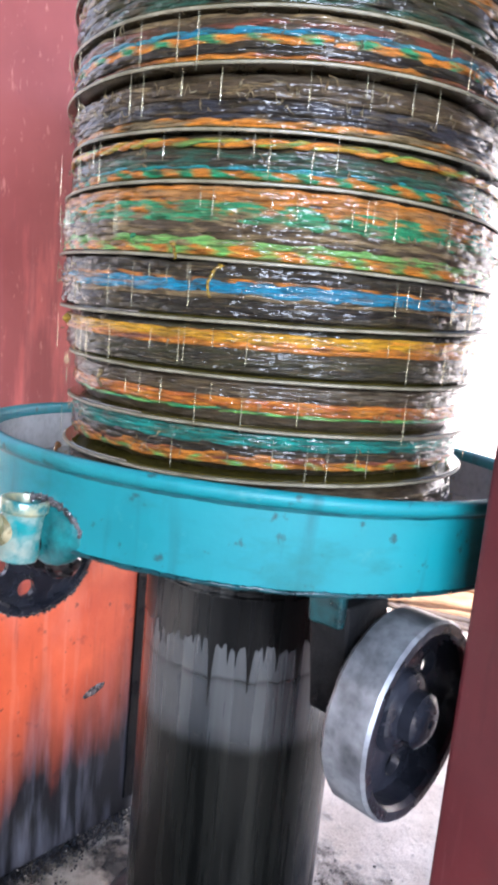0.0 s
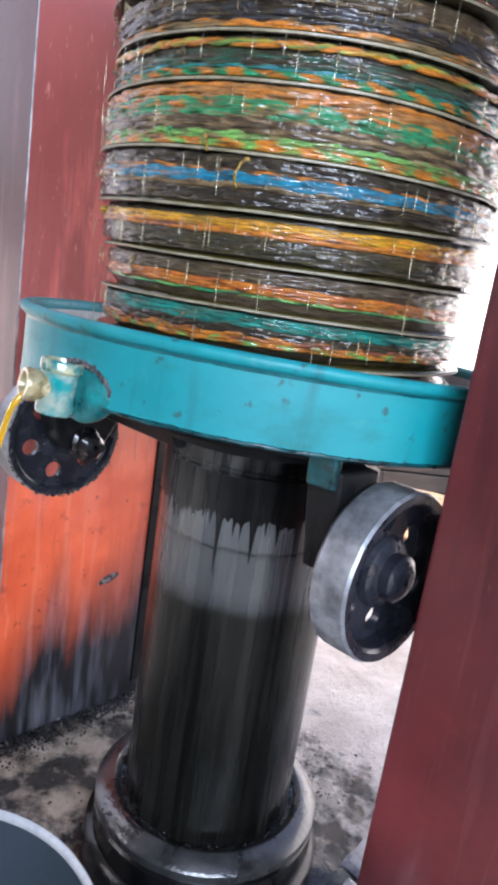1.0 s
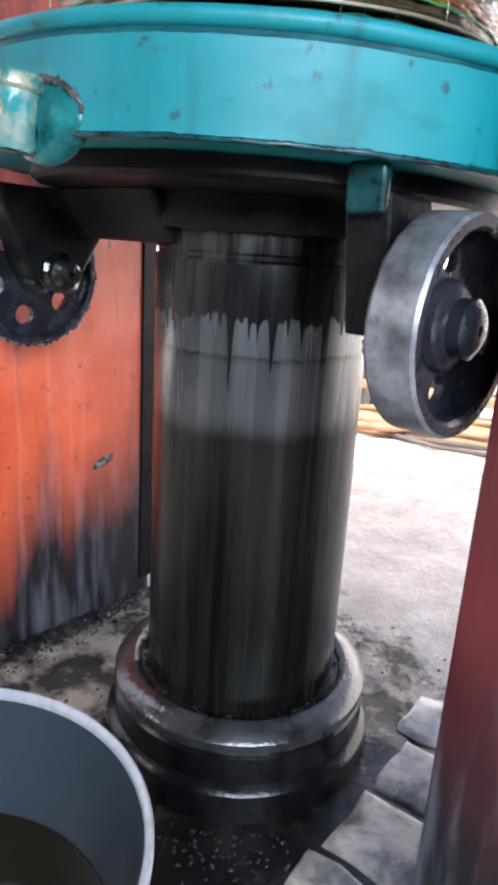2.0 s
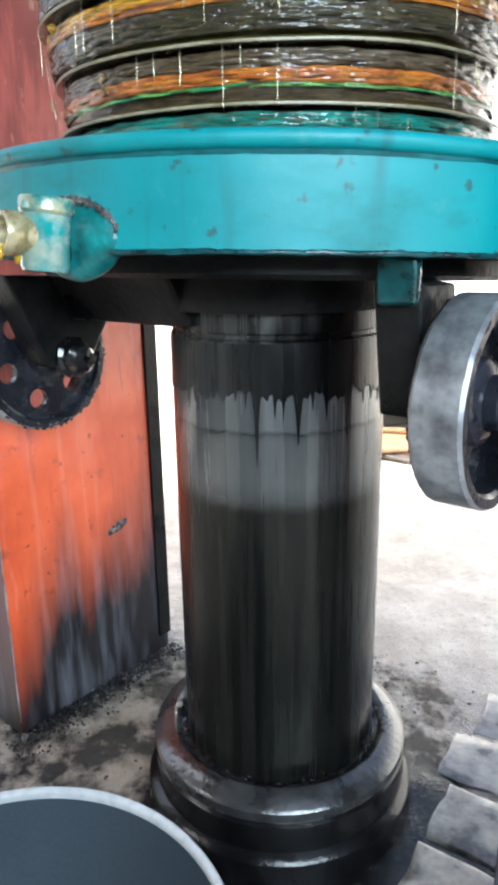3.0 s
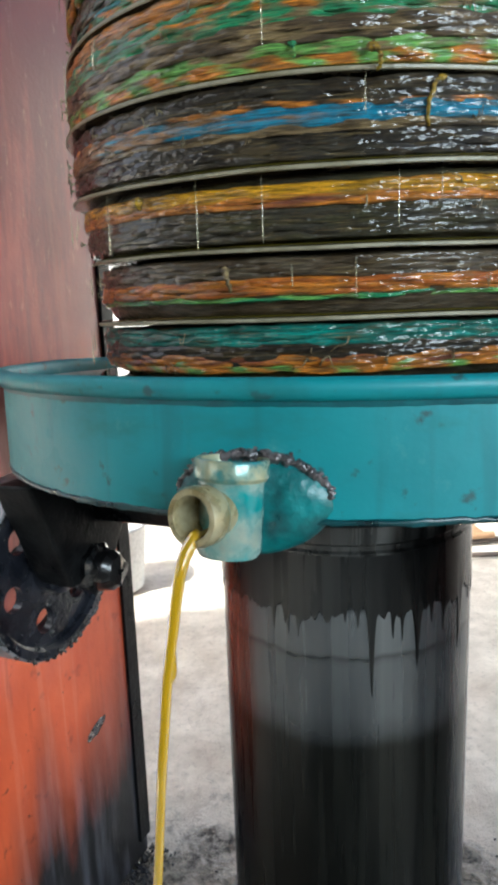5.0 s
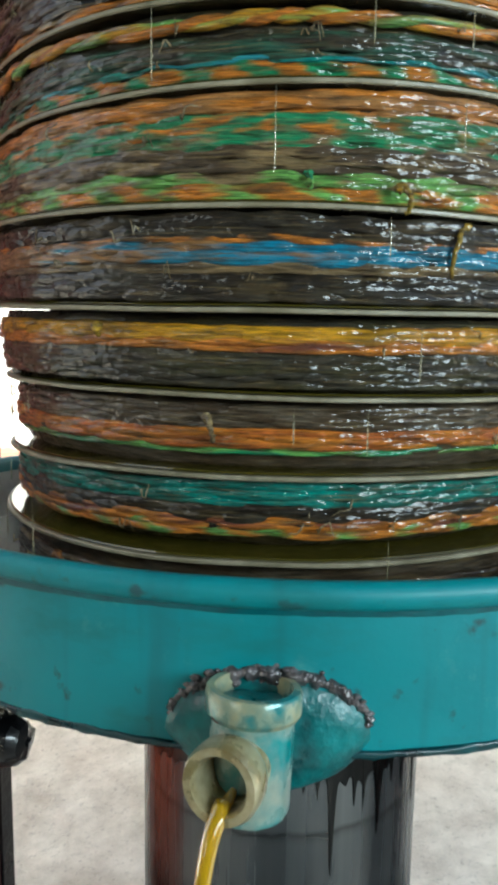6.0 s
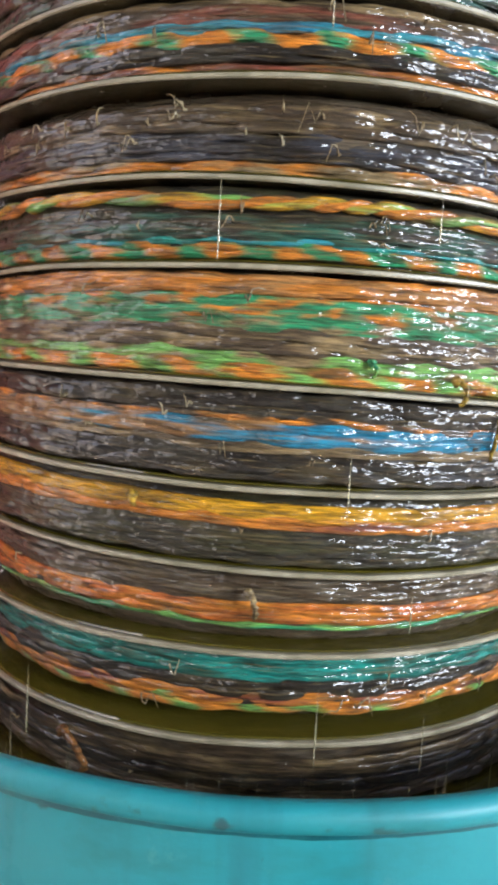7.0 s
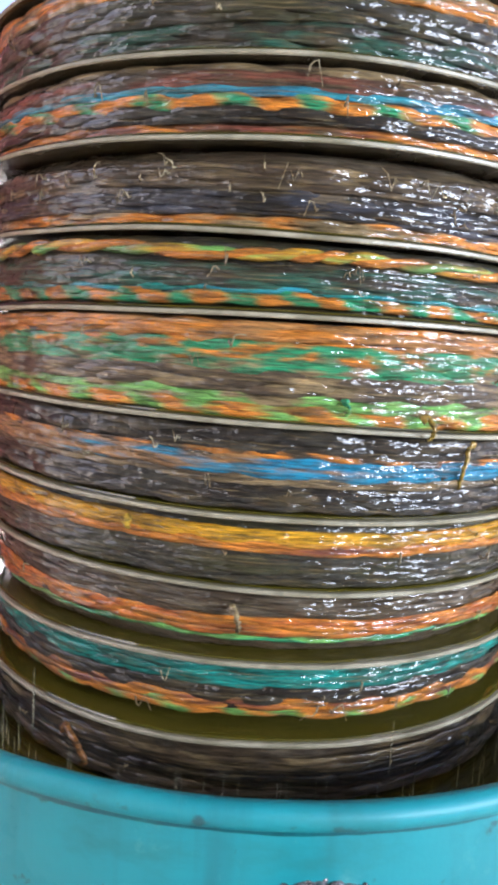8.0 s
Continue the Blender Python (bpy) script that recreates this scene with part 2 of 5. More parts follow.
def floor_mat():
    """Worn concrete, black and wet with oil round the press."""
    m = Nodes("concrete")
    v = m.coords((1, 1, 1))
    big, mid, fine = m.noise(v, 1.7, 5), m.noise(v, 11, 6, 0.65), m.noise(v, 85, 5, 0.7)
    dry = m.mix(m.ramp(mid, (0.3, 0.0), (0.7, 1.0)), (0.46, 0.40, 0.325), (0.78, 0.71, 0.61))
    dry = m.mix(m.ramp(fine, (0.55, 0.0), (0.75, 0.6)), dry, (0.20, 0.17, 0.135))
    dry = m.mix(m.ramp(big, (0.5, 0.0), (0.7, 0.3)), dry, (0.40, 0.30, 0.22))
    t = m.add("ShaderNodeTexCoord")
    ln = m.add("ShaderNodeVectorMath")
    ln.operation = "LENGTH"
    off = m.add("ShaderNodeVectorMath")
    off.operation = "SUBTRACT"
    off.inputs[1].default_value = (-0.08, -0.12, 0.0)
    m.link(t.outputs["Object"], off.inputs[0])
    m.link(off.outputs["Vector"], ln.inputs[0])
    d = m.math("ADD", ln.outputs["Value"], m.math("MULTIPLY", m.noise(v, 8.5, 6, 0.7), -0.80))
    d = m.math("ADD", d, m.math("MULTIPLY", fine, -0.12))
    oil = m.ramp(m.math("ADD", d, 0.175), (0.10, 1.0), (0.21, 0.0))
    col = m.mix(oil, dry, m.mix(m.ramp(mid, (0.46, 0.0), (0.60, 1.0)), (0.010, 0.0095, 0.009), (0.44, 0.39, 0.32)))
    pool = m.add("ShaderNodeVectorMath")
    pool.operation = "DISTANCE"
    pool.inputs[1].default_value = (0.03, -0.17, 0.0)
    m.link(t.outputs["Object"], pool.inputs[0])
    tarry = m.math("ADD", pool.outputs["Value"], m.math("MULTIPLY", m.noise(v, 14, 5, 0.6), -0.22))
    col = m.mix(m.ramp(tarry, (0.10, 1.0), (0.15, 0.0)), col, (0.006, 0.0058, 0.0056))
    grit = m.noise(v, 240, 3, 0.6)
    stain = m.ramp(m.math("ADD", m.noise(v, 4.2, 6, 0.7), m.math("MULTIPLY", ln.outputs["Value"], -0.22)), (0.42, 0.0), (0.60, 0.3))
    col = m.mix(m.math("MULTIPLY", stain, m.ramp(m.noise(v, 30, 5, 0.7), (0.42, 0.0), (0.58, 1.0))), col, (0.09, 0.078, 0.064))
    m.bump(m.math("ADD", m.math("ADD", m.math("MULTIPLY", mid, 1.5), fine), m.math("MULTIPLY", grit, 0.5)), 0.9, 0.007)
    relief = m.nt.nodes["Bump"]
    m.link(m.ramp(tarry, (0.10, 0.22), (0.16, 0.9)), relief.inputs["Strength"])
    rough = m.mix(oil, m.ramp(stain, (0.0, 0.75), (0.6, 0.35)), (0.10, 0.10, 0.10))
    return m.done(col, rough, spec=0.4)


def tar_mat():
    """Tarry oil, a thin grey film at one side that thickens to black."""
    m = Nodes("tarry_run")
    t = m.add("ShaderNodeTexCoord")
    sep = m.add("ShaderNodeSeparateXYZ")
    m.link(t.outputs["Object"], sep.inputs[0])
    thick = m.math("ADD", sep.outputs[0], m.math("MULTIPLY", m.math("SUBTRACT", m.noise(m.coords((30, 30, 4)), 1.0, 3), 0.5), 0.05))
    streak = m.noise(m.coords((70, 70, 3)), 1.0, 5)
    thin = m.mix(m.ramp(streak, (0.3, 0.0), (0.7, 1.0)), (0.030, 0.030, 0.0285), (0.066, 0.066, 0.062))
    col = m.mix(m.ramp(m.math("ADD", thick, 0.5), (0.435, 0.0), (0.475, 1.0)), thin, (0.006, 0.006, 0.0058))
    m.bump(streak, 0.15, 0.0008)
    return m.done(col, m.ramp(streak, (0.3, 0.2), (0.7, 0.36)), metal=0.6)


def oil_mat(name, color, rough=0.04, trans=0.0):
    m = Nodes(name)
    m.b.inputs["Transmission Weight"].default_value = trans
    m.b.inputs["IOR"].default_value = 1.47
    return m.done(color, rough, coat=0.3)


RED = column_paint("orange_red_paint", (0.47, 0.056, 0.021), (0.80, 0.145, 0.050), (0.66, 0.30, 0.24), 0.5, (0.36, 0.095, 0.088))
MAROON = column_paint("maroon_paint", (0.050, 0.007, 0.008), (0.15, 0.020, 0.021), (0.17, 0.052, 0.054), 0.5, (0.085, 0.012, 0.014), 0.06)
REDSHADE = column_paint("shaded_red_paint", (0.10, 0.040, 0.042), (0.17, 0.080, 0.082), (0.26, 0.16, 0.16), 0.5, (0.15, 0.075, 0.080))
TEAL = teal_paint()
RAM = ram_steel()
FLOOR = floor_mat()
BLACK = two_tone("greasy_black_steel", (0.005, 0.005, 0.0056), (0.015, 0.015, 0.015), 20, (0.25, 0.5), 0.0, 0.5, 0.002, spec=0.15)
TARRUN = tar_mat()
FLANGE = two_tone("oily_grey_steel", (0.012, 0.012, 0.013), (0.050, 0.051, 0.052), 22, (0.22, 0.4), 0.0, 0.5, 0.0022, coat=0.6)
DULLTEAL = two_tone("greasy_teal_paint", (0.003, 0.009, 0.010), (0.005, 0.085, 0.09), 45, (0.2, 0.4), 0.0, 0.3, 0.001)
TEALSHADE = two_tone("shaded_teal", (0.003, 0.070, 0.082), (0.005, 0.14, 0.155), 40, (0.3, 0.5), 0.0, 0.4, 0.001)
TEALBLACK = two_tone("oily_edge_paint", (0.003, 0.010, 0.012), (0.004, 0.08, 0.09), 60, (0.2, 0.4), 0.0, 0.4, 0.001)
CUPTEAL = two_tone("greasy_cup_paint", (0.004, 0.060, 0.062), (0.006, 0.20, 0.20), 55, (0.25, 0.5), 0.0, 0.6, 0.002, coat=0.15)
BODYTEAL = two_tone("worn_tee_paint", (0.010, 0.24, 0.24), (0.34, 0.35, 0.27), 55, (0.15, 0.4), 0.0, 0.4, 0.001, coat=0.5)
PIPE = two_tone("paint_worn_pipe", (0.02, 0.20, 0.20), (0.46, 0.40, 0.22), 70, (0.18, 0.4), 0.2, 0.3, 0.0008, coat=0.5)
TARGLOSS = two_tone("glossy_tar", (0.003, 0.003, 0.0033), (0.007, 0.007, 0.0075), 25, (0.12, 0.28), 0.0, 0.3, 0.002, spec=0.28)
WETBLACK = two_tone("wet_black_iron", (0.003, 0.003, 0.0035), (0.010, 0.010, 0.011), 25, (0.2, 0.4), 0.0, 0.4, 0.002, coat=0.75)
TREAD = two_tone("worn_wheel_steel", (0.09, 0.093, 0.10), (0.44, 0.45, 0.47), 20, (0.3, 0.55), 0.55, 0.4, 0.001, (1, 1, 1))
WHEELBLACK = two_tone("black_wheel_paint", (0.008, 0.009, 0.013), (0.028, 0.03, 0.04), 22, (0.14, 0.4), 0.1, 0.5, 0.0015, coat=0.5)
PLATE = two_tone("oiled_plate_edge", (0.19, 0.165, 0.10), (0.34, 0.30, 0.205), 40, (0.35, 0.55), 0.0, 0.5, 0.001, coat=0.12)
UNDER = two_tone("shaded_oily_underside", (0.035, 0.028, 0.014), (0.09, 0.07, 0.035), 25, (0.15, 0.35), 0.0, 0.3, 0.001, coat=0.5)
MOUTH = two_tone("oil_stained_bore", (0.030, 0.022, 0.006), (0.085, 0.065, 0.022), 60, (0.35, 0.5), 0.0, 0.3, 0.001)
BRASS = two_tone("oily_galvanised_pipe", (0.26, 0.20, 0.075), (0.50, 0.44, 0.27), 75, (0.18, 0.4), 0.35, 0.3, 0.0008, coat=0.5)
WELD = two_tone("weld_bead", (0.030, 0.027, 0.028), (0.17, 0.145, 0.145), 110, (0.15, 0.4), 0.25, 1.0, 0.005, coat=0.6)
PRIMER = two_tone("oily_bare_tray", (0.45, 0.46, 0.46), (0.62, 0.63, 0.63), 10, (0.3, 0.5), 0.25, 0.2, 0.001, coat=0.4)
TUBGREY = two_tone("grey_plastic", (0.034, 0.046, 0.058), (0.041, 0.054, 0.067), 6, (0.35, 0.5), 0.0, 0.05, 0.0005, fine=300)
TUBRIM = two_tone("pale_plastic", (0.42, 0.43, 0.44), (0.50, 0.51, 0.51), 20, (0.3, 0.45), 0.0, 0.05, 0.0005)
OLIVE = oil_mat("olive_oil_film", (0.062, 0.050, 0.006), 0.06)
OIL = oil_mat("fresh_oil", (0.55, 0.32, 0.008), 0.03, 0.25)
DROP = oil_mat("clear_oil", (0.86, 0.80, 0.55), 0.02, 0.75)
DARKOIL = oil_mat("pooled_oil", (0.020, 0.016, 0.006), 0.03)
WOOD = two_tone("old_board", (0.20, 0.13, 0.075), (0.34, 0.23, 0.13), 3, (0.6, 0.8), 0.0, 0.5, 0.002, (1, 14, 14))
STONE = two_tone("wet_paving_stone", (0.10, 0.092, 0.08), (0.52, 0.48, 0.42), 20, (0.14, 0.5), 0.0, 0.4, 0.002, coat=0.5, fine=60)
COIR = two_tone("trodden_coir", (0.26, 0.13, 0.06), (0.46, 0.29, 0.16), 9, (0.7, 0.9), 0.0, 0.9, 0.004, (1, 5, 5))
DARKWOOD = two_tone("dark_board", (0.022, 0.020, 0.018), (0.06, 0.052, 0.045), 7, (0.5, 0.75), 0.0, 0.5, 0.002, (1, 8, 8))
BRICK = two_tone("worn_brick", (0.36, 0.17, 0.11), (0.48, 0.27, 0.18), 14, (0.7, 0.9), 0.0, 0.6, 0.003)
RUBBER = two_tone("dusty_hose", (0.05, 0.035, 0.028), (0.10, 0.07, 0.05), 12, (0.5, 0.7), 0.0, 0.3, 0.001)
SACK = two_tone("white_woven_sack", (0.62, 0.61, 0.58), (0.74, 0.73, 0.70), 10, (0.6, 0.8), 0.0, 0.6, 0.003)
WALL = two_tone("dark_plaster", (0.12, 0.108, 0.095), (0.22, 0.20, 0.18), 3, (0.7, 0.9), 0.0, 0.4, 0.003)
TIN = two_tone("tin_sheet", (0.05, 0.047, 0.045), (0.10, 0.095, 0.09), 2, (0.4, 0.6), 0.4, 0.3, 0.003)
LIME_WASH = two_tone("limewash", (0.74, 0.73, 0.70), (0.84, 0.83, 0.81), 1.5, (0.8, 0.95), 0.0, 0.4, 0.004)
SOIL = two_tone("dark_earth", (0.05, 0.042, 0.035), (0.10, 0.085, 0.07), 4, (0.5, 0.8), 0.0, 0.5, 0.006)
EARTH = two_tone("pale_yard", (0.52, 0.47, 0.40), (0.66, 0.61, 0.54), 1.5, (0.8, 0.95), 0.0, 0.5, 0.01)


# ---- mesh helpers ----
def mesh_of(name, verts, faces, smooth=True):
    me = bpy.data.meshes.new(name)
    me.from_pydata([tuple(map(float, v)) for v in verts], [], faces)
    if smooth:
        me.polygons.foreach_set("use_smooth", [True] * len(me.polygons))
    me.update()
    return me


def part(name, me, mats, parent=None, label="", m=None):
    """Links a mesh or a bmesh as one object, under a thing if one is given."""
    if isinstance(me, bmesh.types.BMesh):
        data = bpy.data.meshes.new(name)
        me.to_mesh(data)
        me.free()
        me = data
    for x in mats if isinstance(mats, (list, tuple)) else [mats]:
        me.materials.append(x)
    ob = new(name, me)
    if parent:
        ob.parent = parent
    if m is not None:
        ob.matrix_basis = m
    return tagged(ob, label)


def thing(name, label, category, m=None, group="", kind=""):
    ob = new(name)
    ob.empty_display_size = 0.05
    if m is not None:
        ob.matrix_basis = m
    return tagged(ob, label, category, group, kind)


def lathe(name, profile, seg=96, wobble=None, closed=True, sharp=30):
    """A turned body; profile runs as (radius, height)."""
    verts, faces, n = [], [], len(profile)
    for i in range(seg):
        a = 2 * PI * i / seg
        ca, sa = math.cos(a), math.sin(a)
        for j, (r, z) in enumerate(profile):
            dr, dz = wobble(a, r, z) if wobble else (0, 0)
            verts.append(((r + dr) * ca, (r + dr) * sa, z + dz))
    for i in range(seg):
        k = (i + 1) % seg
        for j in range(n if closed else n - 1):
            q = (j + 1) % n
            faces.append((i * n + j, k * n + j, k * n + q, i * n + q))
    me = mesh_of(name, verts, faces)
    me.set_sharp_from_angle(angle=radians(sharp))
    return me


def tube_data(points, radii, sides=8, loop=False, caps=True):
    """Vertices and faces of a tube along points."""
    pts = np.asarray(points, float)
    n = len(pts)
    rad = np.full(n, radii) if np.isscalar(radii) else np.asarray(radii, float)
    if loop:
        tan = np.roll(pts, -1, 0) - np.roll(pts, 1, 0)
    else:
        tan = np.gradient(pts, axis=0)
    tan /= np.linalg.norm(tan, axis=1)[:, None] + 1e-12
    up = np.array([0, 0, 1.0]) if abs(tan[:, 2]).mean() < 0.8 else np.array([1.0, 0, 0])
    a = np.cross(tan, up)
    a /= np.linalg.norm(a, axis=1)[:, None] + 1e-12
    b = np.cross(a, tan)
    ang = np.arange(sides) * 2 * PI / sides
    v = pts[:, None] + rad[:, None, None] * (np.cos(ang)[None, :, None] * a[:, None] + np.sin(ang)[None, :, None] * b[:, None])
    faces = []
    for i in range(n if loop else n - 1):
        k = (i + 1) % n
        for j in range(sides):
            q = (j + 1) % sides
            faces.append((i * sides + j, i * sides + q, k * sides + q, k * sides + j))
    if caps and not loop:
        faces += [tuple(range(sides))[::-1], tuple((n - 1) * sides + j for j in range(sides))]
    return v.reshape(-1, 3), faces


def tube(name, points, radii, sides=8):
    return mesh_of(name, *tube_data(points, radii, sides))


def slab_mesh(x0, x1, y0, y1, z0, z1, bevel=0.004, cuts=0, rough=0.0):
    bm = bmesh.new()
    bmesh.ops.create_cube(bm, size=1.0)
    for v in bm.verts:
        v.co = Vector((x0 + (v.co.x + 0.5) * (x1 - x0), y0 + (v.co.y + 0.5) * (y1 - y0), z0 + (v.co.z + 0.5) * (z1 - z0)))
    if bevel:
        bmesh.ops.bevel(bm, geom=bm.edges[:], offset=bevel, segments=2, affect="EDGES", profile=0.6)
    if cuts:
        bmesh.ops.subdivide_edges(bm, edges=bm.edges[:], cuts=cuts, use_grid_fill=True)
        for v in bm.verts:
            v.co += noise.noise_vector(v.co * 9) * rough
    for f in bm.faces:
        f.smooth = False
    return bm


def join_data(chunks):
    verts, faces, k = [], [], 0
    for v, f in chunks:
        verts.append(np.asarray(v))
        faces += [tuple(i + k for i in q) for q in f]
        k += len(v)
    return np.concatenate(verts), faces


# ---- the place ----
def floor_height(x, y):
    p = Vector((x, y, 0))
    return 0.006 * noise.noise(p * 5) + 0.0035 * noise.noise(p * 19) - 0.003 if p.length < 1.55 else -0.002


floor_bm = bmesh.new()
bmesh.ops.create_grid(floor_bm, x_segments=160, y_segments=160, size=1.6)
for v in floor_bm.verts:
    v.co.z = floor_height(v.co.x, v.co.y)
for f in floor_bm.faces:
    f.smooth = True
tagged(part("floor", floor_bm, FLOOR), "worn grey concrete floor, black with oil round the press", "floor", kind="structure")
yard = bmesh.new()
outer = [(-60, -60), (60, -60), (60, 60), (-60, 60)]
inner = [(-1.6, -1.6), (1.6, -1.6), (1.6, 1.6), (-1.6, 1.6)]
vo = [yard.verts.new((x, y, -0.003)) for x, y in outer]
vi = [yard.verts.new((x, y, -0.003)) for x, y in inner]
for i in range(4):
    k = (i + 1) % 4
    yard.faces.new((vo[i], vo[k], vi[k], vi[i]))
tagged(part("ground", yard, EARTH), "pale dusty yard ground outside the shed", "ground", kind="structure")

# dark ground out of view, added so that little light bounces off it
inside = bmesh.new()
for x0, y0, x1, y1 in ((-2.45, -2.65, -1.6, 0.6), (-1.6, -2.65, 1.4, -1.6)):
    inside.faces.new([inside.verts.new(p) for p in ((x0, y0, -0.0005), (x1, y0, -0.0005), (x1, y1, -0.0005), (x0, y1, -0.0005))])
tagged(part("floor_shed", inside, SOIL), "unseen dark ground, added to cut reflected light", "floor", kind="structure")

# unseen tin roof and windowed walls, added to shape light; far sides open
tagged(part("ceiling", slab_mesh(-2.6, 0.3, -2.8, 0.35, 2.6, 2.65, 0), TIN), "unseen tin roof, added to keep sun off the press", "ceiling", kind="structure")


def wall(name, label, boxes):
    """A wall in pieces round its opening, as one mesh."""
    bm = bmesh.new()
    for b in boxes:
        piece = slab_mesh(*b, 0)
        data = bpy.data.meshes.new("piece")
        piece.to_mesh(data)
        piece.free()
        bm.from_mesh(data)
        bpy.data.meshes.remove(data)
    tagged(part(name, bm, WALL), label, "wall", kind="structure")


wall("wall_south", "unseen dark wall with a large window, added to shape light", [(-2.6, -0.38, -2.8, -2.65, 0, 2.6), (1.38, 1.7, -2.8, -2.65, 0, 2.6), (-0.38, 1.38, -2.8, -2.65, 1.85, 2.6), (-0.38, 1.38, -2.8, -2.65, 0, 1.05)])
wall("wall_west", "unseen dark wall with a window, added to shape light", [(-2.6, -2.45, -2.65, -1.5, 0, 2.6), (-2.6, -2.45, -0.3, 0.6, 0, 2.6), (-2.6, -2.45, -1.5, -0.3, 0, 1.1), (-2.6, -2.45, -1.5, -0.3, 1.7, 2.6)])


# white wall added as a bright backdrop; it also bounces sun onto the stack
tagged(part("wall_yard", slab_mesh(-5, 5, -0.1, 0.1, 0, 3.0, 0), LIME_WASH, None, "", pose(3.6, 3.6, 0, 0, 0, -45)), "added white wall as a bright backdrop to the yard", "wall", kind="structure")


# ---- press frame ----
def press_frame():
    ob = thing("oil_press", "oil press with two broad red-painted steel columns, oily at the foot", "oil press", PRESS)
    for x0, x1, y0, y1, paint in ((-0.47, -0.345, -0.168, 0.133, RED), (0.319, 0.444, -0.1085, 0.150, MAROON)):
        column = part("column", slab_mesh(x0, x1, y0, y1, 0.0, 2.1, 0.003), [paint, REDSHADE], ob, "streaked red oxide paint, blackened near the floor")
        # the -y face takes a duller red, with its shade put into the colour
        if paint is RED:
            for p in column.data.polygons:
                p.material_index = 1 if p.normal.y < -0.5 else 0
    corner = [(-0.3462, -0.1668 + 0.0006 * noise.noise((k * 0.7, 2, 5)), 0.02 + 0.034 * k) for k in range(34)]
    part("worn_corner", tube("worn_corner", corner, [0.0013 * (1 + 0.5 * noise.noise((k * 0.9, 7, 1))) for k in range(34)], 8), TREAD, ob, "corner worn to bright steel")
    part("edge_strip", slab_mesh(-0.3455, -0.3405, 0.110, 0.135, 0.03, 2.0, 0.001), BLACK, ob, "black greasy edge strip")
    chip = bmesh.new()
    bmesh.ops.create_icosphere(chip, subdivisions=2, radius=1)
    for v in chip.verts:
        v.co = Vector((-0.3447 + 0.0012 * v.co.x, 0.036 + 0.022 * v.co.y, 0.262 + 0.008 * v.co.z + 0.006 * v.co.y))
        v.co += 0.002 * noise.noise_vector(v.co * 90)
    part("chipped_spot", chip, WELD, ob, "bare chipped spot in the paint")
    return ob


